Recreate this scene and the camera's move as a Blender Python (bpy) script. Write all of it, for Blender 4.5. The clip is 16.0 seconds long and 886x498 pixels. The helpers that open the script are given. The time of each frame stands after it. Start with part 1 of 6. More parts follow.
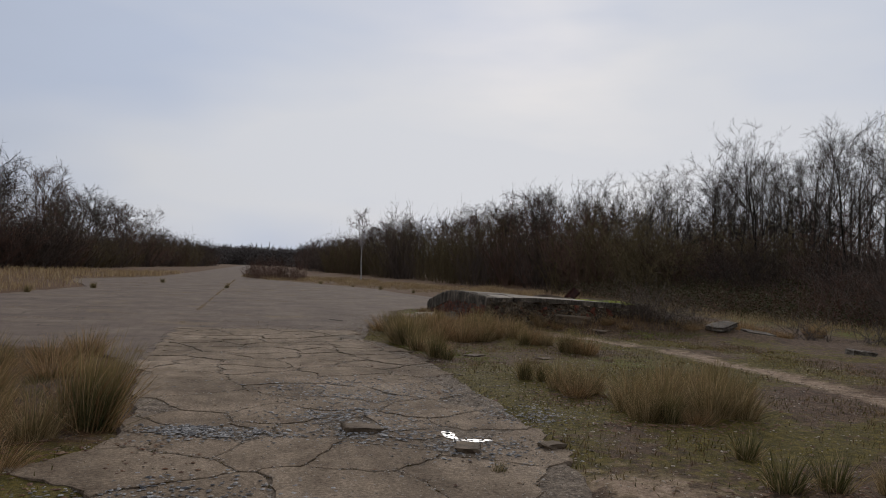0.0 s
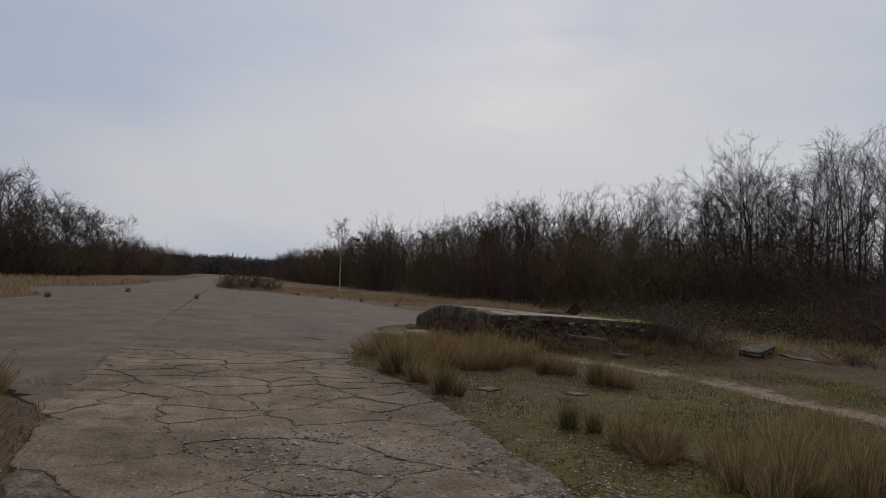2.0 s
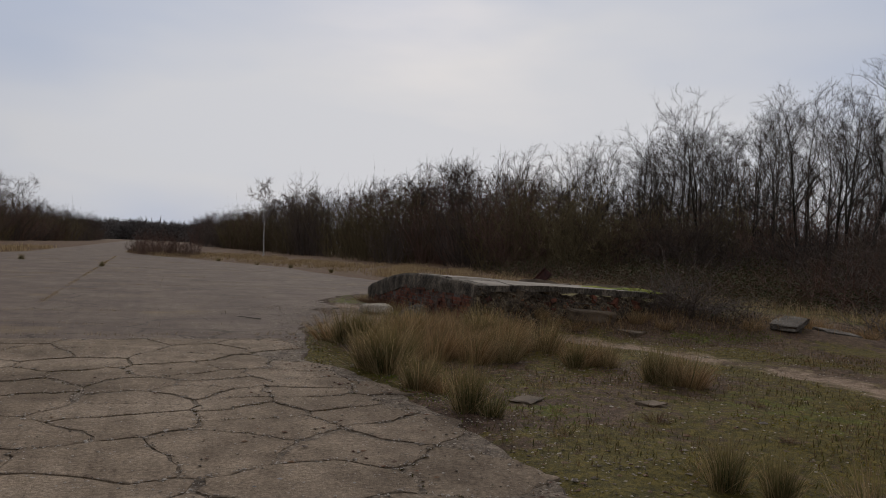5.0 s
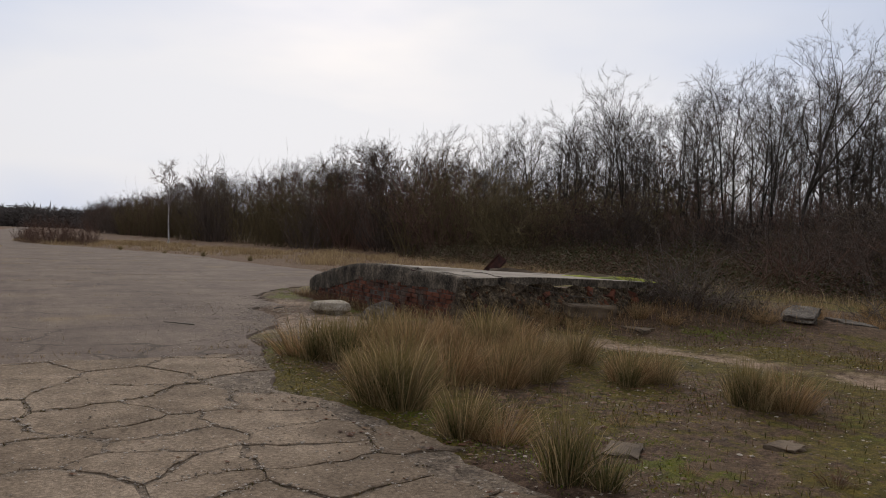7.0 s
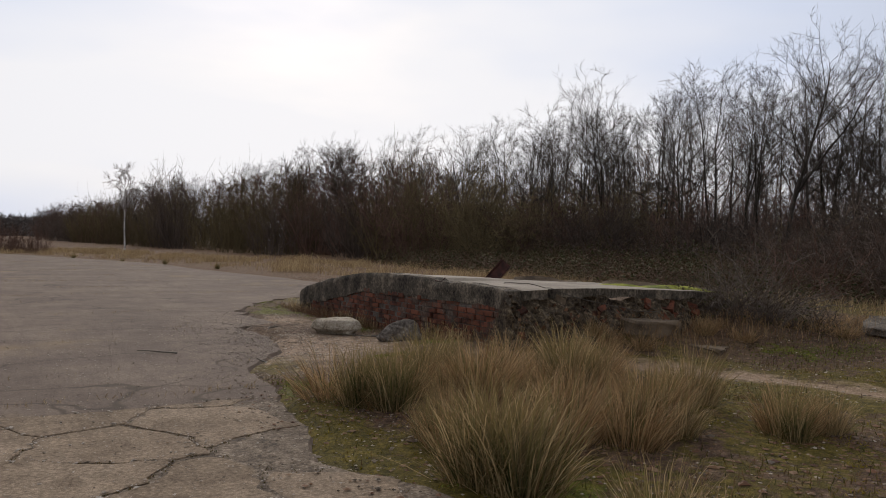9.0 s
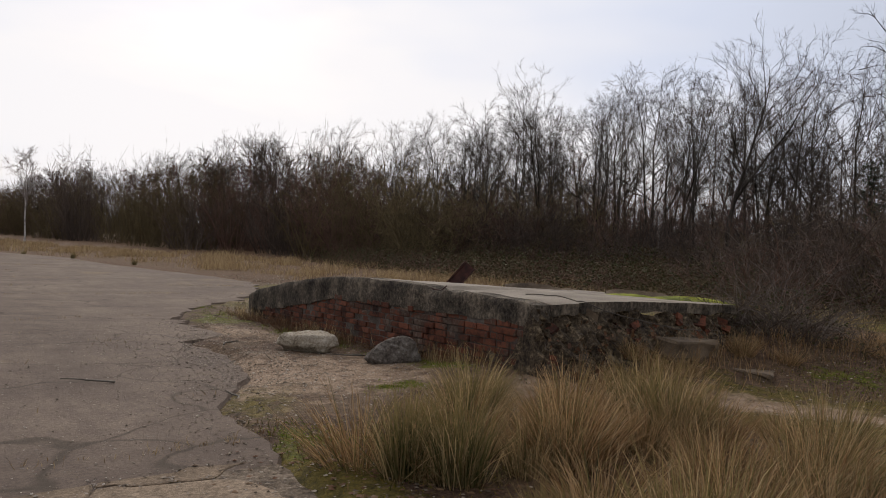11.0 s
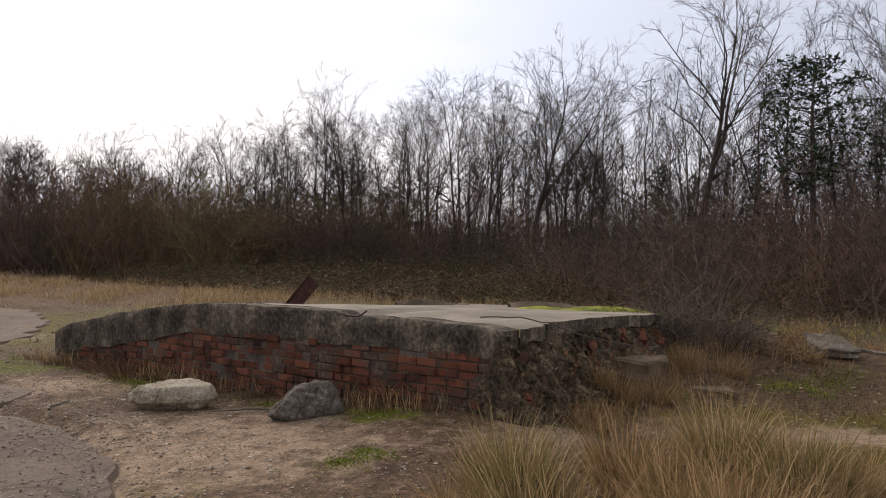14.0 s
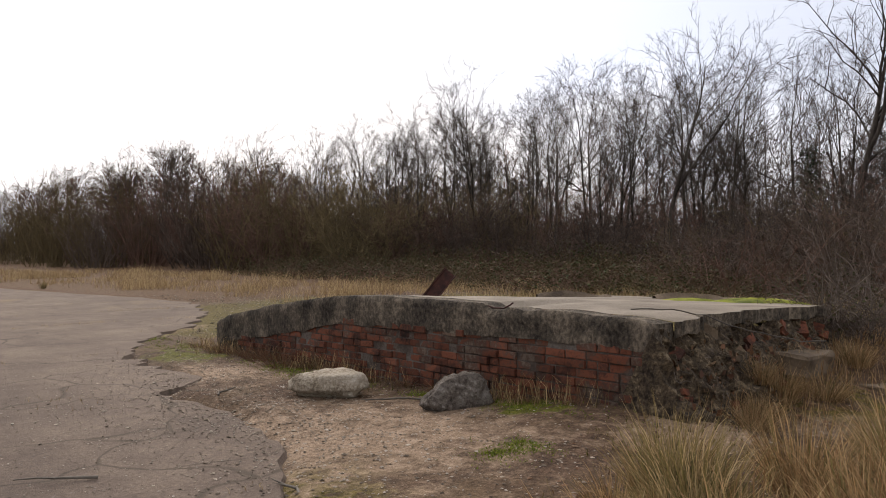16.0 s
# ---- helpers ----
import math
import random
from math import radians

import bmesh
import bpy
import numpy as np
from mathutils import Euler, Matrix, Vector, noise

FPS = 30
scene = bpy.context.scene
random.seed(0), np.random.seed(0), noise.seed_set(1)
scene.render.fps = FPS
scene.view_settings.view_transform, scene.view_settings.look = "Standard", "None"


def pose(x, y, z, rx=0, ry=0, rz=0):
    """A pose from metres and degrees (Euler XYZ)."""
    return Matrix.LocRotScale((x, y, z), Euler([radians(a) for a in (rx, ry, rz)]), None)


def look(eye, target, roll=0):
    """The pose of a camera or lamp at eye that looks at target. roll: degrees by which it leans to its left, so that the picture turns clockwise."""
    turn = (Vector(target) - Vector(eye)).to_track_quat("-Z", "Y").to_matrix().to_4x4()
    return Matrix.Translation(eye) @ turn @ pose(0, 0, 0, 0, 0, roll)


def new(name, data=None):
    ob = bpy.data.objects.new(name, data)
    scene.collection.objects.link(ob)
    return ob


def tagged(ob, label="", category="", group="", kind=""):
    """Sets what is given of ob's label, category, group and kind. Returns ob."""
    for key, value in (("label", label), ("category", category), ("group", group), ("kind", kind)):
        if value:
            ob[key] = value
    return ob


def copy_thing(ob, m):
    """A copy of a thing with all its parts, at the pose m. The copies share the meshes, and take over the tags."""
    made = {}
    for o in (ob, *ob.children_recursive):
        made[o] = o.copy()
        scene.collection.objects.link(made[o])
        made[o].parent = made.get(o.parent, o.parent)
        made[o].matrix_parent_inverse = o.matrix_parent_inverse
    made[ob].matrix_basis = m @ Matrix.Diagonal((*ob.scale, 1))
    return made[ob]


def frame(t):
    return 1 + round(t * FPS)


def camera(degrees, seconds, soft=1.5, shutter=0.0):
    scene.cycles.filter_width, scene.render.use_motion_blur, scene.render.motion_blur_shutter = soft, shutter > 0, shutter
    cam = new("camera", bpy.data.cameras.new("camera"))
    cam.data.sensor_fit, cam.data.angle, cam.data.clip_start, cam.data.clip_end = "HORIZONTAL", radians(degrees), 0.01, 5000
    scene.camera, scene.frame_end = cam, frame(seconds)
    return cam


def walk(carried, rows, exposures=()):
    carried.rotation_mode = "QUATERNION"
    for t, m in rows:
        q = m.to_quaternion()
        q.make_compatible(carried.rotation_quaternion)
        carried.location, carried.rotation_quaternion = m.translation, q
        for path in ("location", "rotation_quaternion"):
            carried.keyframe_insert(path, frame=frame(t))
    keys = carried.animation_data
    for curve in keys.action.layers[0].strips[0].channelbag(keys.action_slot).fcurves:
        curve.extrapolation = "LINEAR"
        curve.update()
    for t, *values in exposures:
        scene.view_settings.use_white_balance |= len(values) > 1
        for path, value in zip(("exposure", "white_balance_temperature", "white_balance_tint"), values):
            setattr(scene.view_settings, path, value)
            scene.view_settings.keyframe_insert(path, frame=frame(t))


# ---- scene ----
cam = camera(61.2, 16.0, soft=1.0)
METRES, EYE, TILT, LEAN, TURN = 17.241, 1.6, 0.0, 0.0, -14.1
ROWS = [
    (0.0, 0.0, 0.0, 0.0, -0.06, 1.69, -2.2),
    (0.5, -0.0079, 0.0408, -0.0009, -0.94, 2.04, -2.97),
    (1.0, -0.0146, 0.0826, -0.0013, -0.64, 2.52, -2.63),
    (1.5, -0.022, 0.122, -0.0002, -1.14, 2.65, -2.68),
    (2.0, -0.027, 0.1645, -0.0009, -1.76, 2.7, -2.88),
    (2.5, -0.0346, 0.2026, -0.0003, -2.12, 1.85, -2.71),
    (3.0, -0.0391, 0.2451, -0.0004, -3.47, 1.51, -2.66),
    (3.5, -0.046, 0.2817, -0.0024, -4.06, 2.51, -2.63),
    (6.0, -0.0978, 0.4702, -0.0044, -11.63, -1.67, -2.19),
    (6.5, -0.1081, 0.5091, -0.0035, -13.53, -1.88, -2.01),
    (7.0, -0.1212, 0.5484, -0.0038, -14.64, -0.76, -1.88),
    (7.5, -0.1299, 0.5846, -0.0046, -15.1, -0.48, -1.77),
    (8.0, -0.1395, 0.6224, -0.0051, -14.01, -0.57, -1.7),
    (8.5, -0.1453, 0.6563, -0.0052, -15.61, -0.5, -1.42),
    (11.0, -0.1736, 0.8205, -0.0053, -24.01, -0.24, -2.55),
    (11.5, -0.1801, 0.8494, -0.0058, -26.3, -0.58, -2.18),
    (12.0, -0.1867, 0.8785, -0.0051, -30.98, -0.52, -1.06),
    (12.5, -0.1871, 0.9037, -0.0048, -33.24, -0.35, -0.37),
    (13.0, -0.192, 0.9302, -0.0052, -36.1, 0.27, -0.57),
    (13.5, -0.192, 0.9526, -0.0066, -38.3, 0.79, -0.44),
    (14.0, -0.1924, 0.9664, -0.005, -40.4, 0.86, -0.66),
    (14.5, -0.1965, 0.9712, -0.0049, -42.89, 0.53, -0.34),
    (15.0, -0.1997, 0.9719, -0.0055, -38.81, 0.15, -0.35),
    (15.5, -0.1995, 0.972, -0.005, -34.97, 0.05, -0.2),
    (16.0, -0.2006, 0.9729, -0.0048, -30.68, 0.16, 0.05),
]
EXPOSE = [(0.0, -0.12, 6450, 11), (2.0, -0.32, 6450, 11), (3.5, -0.48, 6450, 11), (6.0, 0.05, 6650, 12), (8.5, 0.32, 6700, 12), (11.0, 0.38, 6850, 13), (13.0, 0.64, 7000, 14), (16.0, 0.92, 7050, 14)]
walk(cam, [(t, pose(0, 0, EYE, TILT, LEAN, TURN) @ pose(METRES * x, METRES * y, METRES * z, 90 + pitch, roll, yaw)) for t, x, y, z, yaw, pitch, roll in ROWS], EXPOSE)

# ---- sky and sun ----
SUN_AZ, SUN_EL = radians(22), radians(24)
world = bpy.data.worlds.new("overcast_sky")
scene.world = world
world.use_nodes = True
wn, wl = world.node_tree.nodes, world.node_tree.links
wn.clear()
w_out = wn.new("ShaderNodeOutputWorld")
w_sky = wn.new("ShaderNodeTexSky")
w_sky.sky_type, w_sky.sun_disc = "NISHITA", False
w_sky.sun_elevation, w_sky.sun_rotation = SUN_EL, SUN_AZ
w_sky.air_density, w_sky.dust_density = 1.0, 2.0
w_bg = wn.new("ShaderNodeBackground")
w_bg.inputs["Strength"].default_value = 0.05
w_cloud = wn.new("ShaderNodeBackground")
w_cloud.inputs["Strength"].default_value = 0.62
w_mix = wn.new("ShaderNodeMixShader")
w_co = wn.new("ShaderNodeTexCoord")
w_map = wn.new("ShaderNodeMapping")
w_map.inputs["Scale"].default_value = (1.0, 1.0, 3.4)
w_map.inputs["Rotation"].default_value = (0.05, 0.1, 0.3)
w_n1 = wn.new("ShaderNodeTexNoise")
w_n1.inputs["Scale"].default_value = 1.5
w_n1.inputs["Detail"].default_value = 5.0
w_n1.inputs["Roughness"].default_value = 0.5
w_r1 = wn.new("ShaderNodeMapRange")
w_r1.inputs["From Min"].default_value, w_r1.inputs["From Max"].default_value = 0.3, 0.62
w_r1.inputs["To Min"].default_value, w_r1.inputs["To Max"].default_value = 0.80, 0.98
w_n2 = wn.new("ShaderNodeTexNoise")
w_n2.inputs["Scale"].default_value = 1.1
w_n2.inputs["Detail"].default_value = 4.0
w_ramp = wn.new("ShaderNodeValToRGB")
w_ramp.color_ramp.elements[0].position, w_ramp.color_ramp.elements[0].color = 0.40, (0.80, 0.90, 1.10, 1)
w_ramp.color_ramp.elements[1].position, w_ramp.color_ramp.elements[1].color = 0.60, (1.05, 1.08, 1.14, 1)
wl.new(w_co.outputs["Generated"], w_map.inputs["Vector"])
for n in (w_n1, w_n2):
    wl.new(w_map.outputs["Vector"], n.inputs["Vector"])
wl.new(w_n1.outputs["Fac"], w_r1.inputs["Value"])
wl.new(w_n2.outputs["Fac"], w_ramp.inputs["Fac"])
wl.new(w_ramp.outputs["Color"], w_cloud.inputs["Color"])
# the cloud sheet is brightest round the veiled sun
w_dot = wn.new("ShaderNodeVectorMath")
w_dot.operation = "DOT_PRODUCT"
w_dot.inputs[1].default_value = (math.cos(SUN_EL) * math.sin(SUN_AZ), math.cos(SUN_EL) * math.cos(SUN_AZ), math.sin(SUN_EL))
w_glow = wn.new("ShaderNodeMapRange")
w_glow.interpolation_type = "SMOOTHSTEP"
w_glow.inputs["From Min"].default_value, w_glow.inputs["From Max"].default_value = 0.35, 1.0
w_glow.inputs["To Min"].default_value, w_glow.inputs["To Max"].default_value = 0.45, 0.67
wl.new(w_co.outputs["Generated"], w_dot.inputs[0])
wl.new(w_dot.outputs["Value"], w_glow.inputs["Value"])
wl.new(w_glow.outputs["Result"], w_cloud.inputs["Strength"])
wl.new(w_sky.outputs["Color"], w_bg.inputs["Color"])
wl.new(w_r1.outputs["Result"], w_mix.inputs["Fac"])
wl.new(w_bg.outputs["Background"], w_mix.inputs[1])
wl.new(w_cloud.outputs["Background"], w_mix.inputs[2])
wl.new(w_mix.outputs["Shader"], w_out.inputs["Surface"])

sun = new("sun", bpy.data.lights.new("sun", "SUN"))
sun.data.energy, sun.data.angle, sun.data.color = 1.7, radians(40), (1.0, 0.94, 0.86)
sun.matrix_world = look((60 * math.sin(SUN_AZ), 60 * math.cos(SUN_AZ), 60 * math.tan(SUN_EL)), (0, 0, 0))


# ---- materials ----
def surf(name, cols, big=1.0, fine=20.0, rough=0.85, bump=0.3, depth=0.02, vary=0.0, spec=0.3, coord="Object", metal=0.0, stretch=(1, 1, 1), sheen_fine=0.35):
    """Colours mixed by a broad and a fine noise, with relief; vary shifts the value from object to object."""
    m = bpy.data.materials.new(name)
    m.use_nodes = True
    n, l = m.node_tree.nodes, m.node_tree.links
    b = n["Principled BSDF"]
    b.inputs["Roughness"].default_value = rough
    b.inputs["Specular IOR Level"].default_value = spec
    b.inputs["Metallic"].default_value = metal
    if coord == "World":
        co = n.new("ShaderNodeNewGeometry").outputs["Position"]
    else:
        co = n.new("ShaderNodeTexCoord").outputs["Object"]
    mp = n.new("ShaderNodeMapping")
    mp.inputs["Scale"].default_value = stretch
    l.new(co, mp.inputs["Vector"])
    n1, n2 = n.new("ShaderNodeTexNoise"), n.new("ShaderNodeTexNoise")
    n1.inputs["Scale"].default_value, n2.inputs["Scale"].default_value = big, fine
    n1.inputs["Detail"].default_value, n2.inputs["Detail"].default_value = 5, 6
    n2.inputs["Roughness"].default_value = 0.65
    l.new(mp.outputs[0], n1.inputs["Vector"])
    l.new(mp.outputs[0], n2.inputs["Vector"])
    mix = n.new("ShaderNodeMix")
    mix.inputs["Factor"].default_value = sheen_fine
    l.new(n1.outputs["Fac"], mix.inputs["A"])
    l.new(n2.outputs["Fac"], mix.inputs["B"])
    ramp = n.new("ShaderNodeValToRGB")
    e = ramp.color_ramp.elements
    k = len(cols)
    e[0].position, e[0].color = 0.36, (*cols[0], 1)
    e[1].position, e[1].color = 0.64, (*cols[-1], 1)
    for i in range(1, k - 1):
        el = e.new(0.36 + 0.28 * i / (k - 1))
        el.color = (*cols[i], 1)
    l.new(mix.outputs["Result"], ramp.inputs["Fac"])
    col = ramp.outputs["Color"]
    if vary:
        oi, mr, hsv = n.new("ShaderNodeObjectInfo"), n.new("ShaderNodeMapRange"), n.new("ShaderNodeHueSaturation")
        mr.inputs["To Min"].default_value, mr.inputs["To Max"].default_value = 1 - vary, 1 + vary
        l.new(oi.outputs["Random"], mr.inputs["Value"])
        l.new(mr.outputs["Result"], hsv.inputs["Value"])
        l.new(col, hsv.inputs["Color"])
        col = hsv.outputs["Color"]
    l.new(col, b.inputs["Base Color"])
    if bump:
        bp = n.new("ShaderNodeBump")
        bp.inputs["Strength"].default_value, bp.inputs["Distance"].default_value = bump, depth
        l.new(n2.outputs["Fac"], bp.inputs["Height"])
        l.new(bp.outputs["Normal"], b.inputs["Normal"])
    return m


def island(name, cols, rough=0.8, translucent=0.0, spec=0.2, tips=None):
    """Each joined piece takes a colour of its own along the row of colours."""
    m = bpy.data.materials.new(name)
    m.use_nodes = True
    n, l = m.node_tree.nodes, m.node_tree.links
    b = n["Principled BSDF"]
    b.inputs["Roughness"].default_value = rough
    b.inputs["Specular IOR Level"].default_value = spec
    g = n.new("ShaderNodeNewGeometry")
    ramp = n.new("ShaderNodeValToRGB")
    e = ramp.color_ramp.elements
    e[0].position, e[0].color = 0.0, (*cols[0], 1)
    e[1].position, e[1].color = 1.0, (*cols[-1], 1)
    for i in range(1, len(cols) - 1):
        e.new(i / (len(cols) - 1)).color = (*cols[i], 1)
    l.new(g.outputs["Random Per Island"], ramp.inputs["Fac"])
    col = ramp.outputs["Color"]
    if tips:
        # the upper part of each stem is bleached
        tc, sx, mr, mx = n.new("ShaderNodeTexCoord"), n.new("ShaderNodeSeparateXYZ"), n.new("ShaderNodeMapRange"), n.new("ShaderNodeMix")
        mx.data_type = "RGBA"
        mr.inputs["From Min"].default_value, mr.inputs["From Max"].default_value = 0.22, 0.75
        mr.inputs["To Max"].default_value = 0.8
        l.new(tc.outputs["Object"], sx.inputs["Vector"])
        l.new(sx.outputs["Z"], mr.inputs["Value"])
        l.new(mr.outputs["Result"], mx.inputs["Factor"])
        l.new(col, mx.inputs["A"])
        mx.inputs["B"].default_value = (*tips, 1)
        col = mx.outputs["Result"]
    l.new(col, b.inputs["Base Color"])
    if translucent:
        tr, mx = n.new("ShaderNodeBsdfTranslucent"), n.new("ShaderNodeMixShader")
        mx.inputs["Fac"].default_value = translucent
        l.new(col, tr.inputs["Color"])
        l.new(b.outputs["BSDF"], mx.inputs[1])
        l.new(tr.outputs["BSDF"], mx.inputs[2])
        l.new(mx.outputs["Shader"], n["Material Output"].inputs["Surface"])
    return m


M_BARK = surf("bark", [(0.028, 0.023, 0.019), (0.064, 0.053, 0.044), (0.12, 0.105, 0.088)], 1.5, 14, 0.95, 0.6, 0.03, 0.3, 0.1, stretch=(1, 1, 0.25))
M_TWIG = surf("twig_bark", [(0.046, 0.036, 0.030), (0.092, 0.072, 0.059)], 0.7, 5, 0.95, 0, vary=0.35, spec=0.1)
M_THICKET = surf("thicket_twigs", [(0.066, 0.049, 0.039), (0.135, 0.102, 0.082)], 0.7, 5, 0.95, 0, vary=0.35, spec=0.1)
# paler than the nearer twigs: distance haze put into the base colour
M_HAZEWOOD = surf("haze_paled_far_twigs", [(0.085, 0.073, 0.066), (0.15, 0.13, 0.118)], 0.05, 0.5, 0.95, 0, spec=0.05, coord="World")
M_TWIG_RED = surf("red_brown_twigs", [(0.095, 0.056, 0.043), (0.175, 0.108, 0.080)], 0.7, 5, 0.95, 0, vary=0.3, spec=0.1)
M_TWIG_OLIVE = surf("olive_twigs", [(0.09425, 0.07251, 0.03942), (0.167, 0.1264, 0.0663)], 0.7, 5, 0.95, 0, vary=0.3, spec=0.1)
M_TWIG_PALE = surf("pale_twigs", [(0.08, 0.062, 0.05), (0.22, 0.18, 0.15)], 2, 12, 0.9, 0, vary=0.2, spec=0.1)
M_BIRCH = surf("birch_bark", [(0.12, 0.10, 0.09), (0.55, 0.52, 0.49), (0.62, 0.60, 0.57)], 1.2, 6, 0.8, 0.3, 0.01, 0, 0.2, stretch=(1, 1, 3))
M_BIRCHTWIG = surf("birch_twigs", [(0.16, 0.13, 0.115), (0.30, 0.26, 0.24)], 1, 8, 0.9, 0)
M_NEEDLE = island("pine_needles", [(0.012, 0.022, 0.012), (0.025, 0.042, 0.020), (0.040, 0.055, 0.028)])
M_BRAMBLE = island("bramble_leaves", [(0.035, 0.045, 0.016), (0.062, 0.066, 0.022), (0.085, 0.055, 0.028), (0.11, 0.062, 0.036)])
M_RUSH = island("green_rush_stems", [(0.032, 0.038, 0.012), (0.085, 0.085, 0.026), (0.21, 0.165, 0.07), (0.055, 0.058, 0.018), (0.32, 0.25, 0.13)], 0.6, translucent=0.3, tips=(0.34, 0.24, 0.10))
M_RUSHDRY = island("dry_rush_stems", [(0.155, 0.098, 0.046), (0.30, 0.188, 0.088), (0.50, 0.34, 0.18), (0.22, 0.115, 0.05), (0.10, 0.078, 0.034)], 0.75, translucent=0.3)
M_RUSHGREY = island("grey_brown_rush_stems", [(0.125, 0.092, 0.04), (0.28, 0.19, 0.09), (0.56, 0.41, 0.22), (0.1529, 0.1198, 0.05082), (0.2822, 0.1719, 0.08778)], 0.75, translucent=0.3)
M_STRAW = island("straw_grass", [(0.16, 0.105, 0.054), (0.31, 0.22, 0.115), (0.46, 0.35, 0.20), (0.18, 0.105, 0.055)], 0.8, translucent=0.35)
M_LOWGRASS = island("low_grass", [(0.045, 0.046, 0.012), (0.080, 0.070, 0.018), (0.13, 0.092, 0.036), (0.18, 0.115, 0.055), (0.075, 0.042, 0.022)], 0.8, translucent=0.3)
M_LEAF = island("fallen_leaves", [(0.075, 0.035, 0.020), (0.15, 0.070, 0.035), (0.20, 0.12, 0.065), (0.10, 0.075, 0.055)], 0.7)
M_PEBBLE = island("pebbles", [(0.075, 0.058, 0.0434), (0.165, 0.1305, 0.098), (0.285, 0.232, 0.175), (0.51, 0.435, 0.35)], 0.95, spec=0.05)
M_GRIT = island("pale_grit", [(0.0972, 0.07749, 0.05875), (0.2138, 0.1748, 0.1377), (0.3499, 0.2977, 0.2433), (0.486, 0.4253, 0.358)], 0.95, spec=0.05)
M_SLATE = island("slate_flakes", [(0.05, 0.0475, 0.0475), (0.15, 0.1438, 0.14), (0.375, 0.3562, 0.3375), (0.0875, 0.075, 0.06875)], 0.7, spec=0.15)
M_BRICK = surf("red_brick", [(0.032, 0.0190, 0.0150), (0.080, 0.0340, 0.0225), (0.165, 0.0560, 0.0310), (0.085, 0.0480, 0.0350), (0.150, 0.1120, 0.0840)], 2.6, 22, 0.9, 0.6, 0.008, 0.35, 0.2, coord="World")
M_MORTAR = surf("weathered_mortar", [(0.03, 0.022, 0.018), (0.075, 0.056, 0.045), (0.15, 0.13, 0.11)], 3, 40, 0.95, 0.7, 0.012, coord="World")
M_COPING = surf("stained_concrete", [(0.022, 0.0185, 0.015), (0.056, 0.0465, 0.037), (0.098, 0.081, 0.062), (0.18, 0.146, 0.109), (0.27, 0.22, 0.163)], 3.2, 26, 0.95, 1.0, 0.03, 0, 0.12, coord="World", stretch=(1, 1, 0.7), sheen_fine=0.5)
M_SLABTOP = surf("pale_worn_concrete", [(0.125, 0.10, 0.074), (0.20, 0.165, 0.125), (0.285, 0.24, 0.19)], 1.6, 40, 0.9, 0.35, 0.006, coord="World")
M_STONE_PALE = surf("pale_limestone", [(0.15, 0.115, 0.075), (0.36, 0.295, 0.215), (0.52, 0.445, 0.345), (0.62, 0.55, 0.45)], 4.5, 30, 0.95, 1.0, 0.05, sheen_fine=0.55)
M_STONE_DARK = surf("dark_rough_stone", [(0.045, 0.036, 0.029), (0.12, 0.098, 0.080), (0.20, 0.172, 0.145), (0.36, 0.325, 0.285)], 5, 24, 0.95, 1.0, 0.06, sheen_fine=0.6)
M_STONE_BROKEN = surf("broken_concrete", [(0.06141, 0.04225, 0.02698), (0.1305, 0.09356, 0.06048), (0.1996, 0.1448, 0.09536)], 3, 30, 0.95, 0.7, 0.015, coord="World")
M_SLAB_DARK = surf("lichened_dark_slab", [(0.035, 0.028, 0.022), (0.09, 0.072, 0.055), (0.15, 0.125, 0.098), (0.26, 0.225, 0.18)], 4, 26, 0.95, 0.9, 0.03, coord="World", sheen_fine=0.55)
M_RUST = surf("rusted_steel", [(0.022, 0.010, 0.009), (0.055, 0.020, 0.015), (0.10, 0.036, 0.024)], 5, 60, 0.75, 0.4, 0.004)
M_WOODGREY = surf("grey_dead_wood", [(0.09, 0.075, 0.06), (0.19, 0.165, 0.135)], 4, 30, 0.9, 0.5, 0.005)
M_HOSE = surf("black_cable", [(0.048, 0.039, 0.0308), (0.112, 0.09, 0.07)], 6, 60, 0.6, 0.1)
M_MOSS = surf("bright_moss", [(0.08, 0.10, 0.012), (0.20, 0.22, 0.020), (0.32, 0.33, 0.04)], 4, 70, 0.95, 0.9, 0.02, coord="World")
M_MOSSTUFT = island("moss_shoots", [(0.065, 0.095, 0.010), (0.13, 0.18, 0.018), (0.21, 0.24, 0.03), (0.11, 0.09, 0.025)], 0.9, translucent=0.2)
M_VERGEMOSS = island("yellow_moss", [(0.075, 0.060, 0.008), (0.16, 0.128, 0.014), (0.26, 0.20, 0.026), (0.15, 0.085, 0.028)], 0.9, translucent=0.2)


def nodes_of(m):
    m.use_nodes = True
    return m.node_tree.nodes, m.node_tree.links, m.node_tree.nodes["Principled BSDF"]


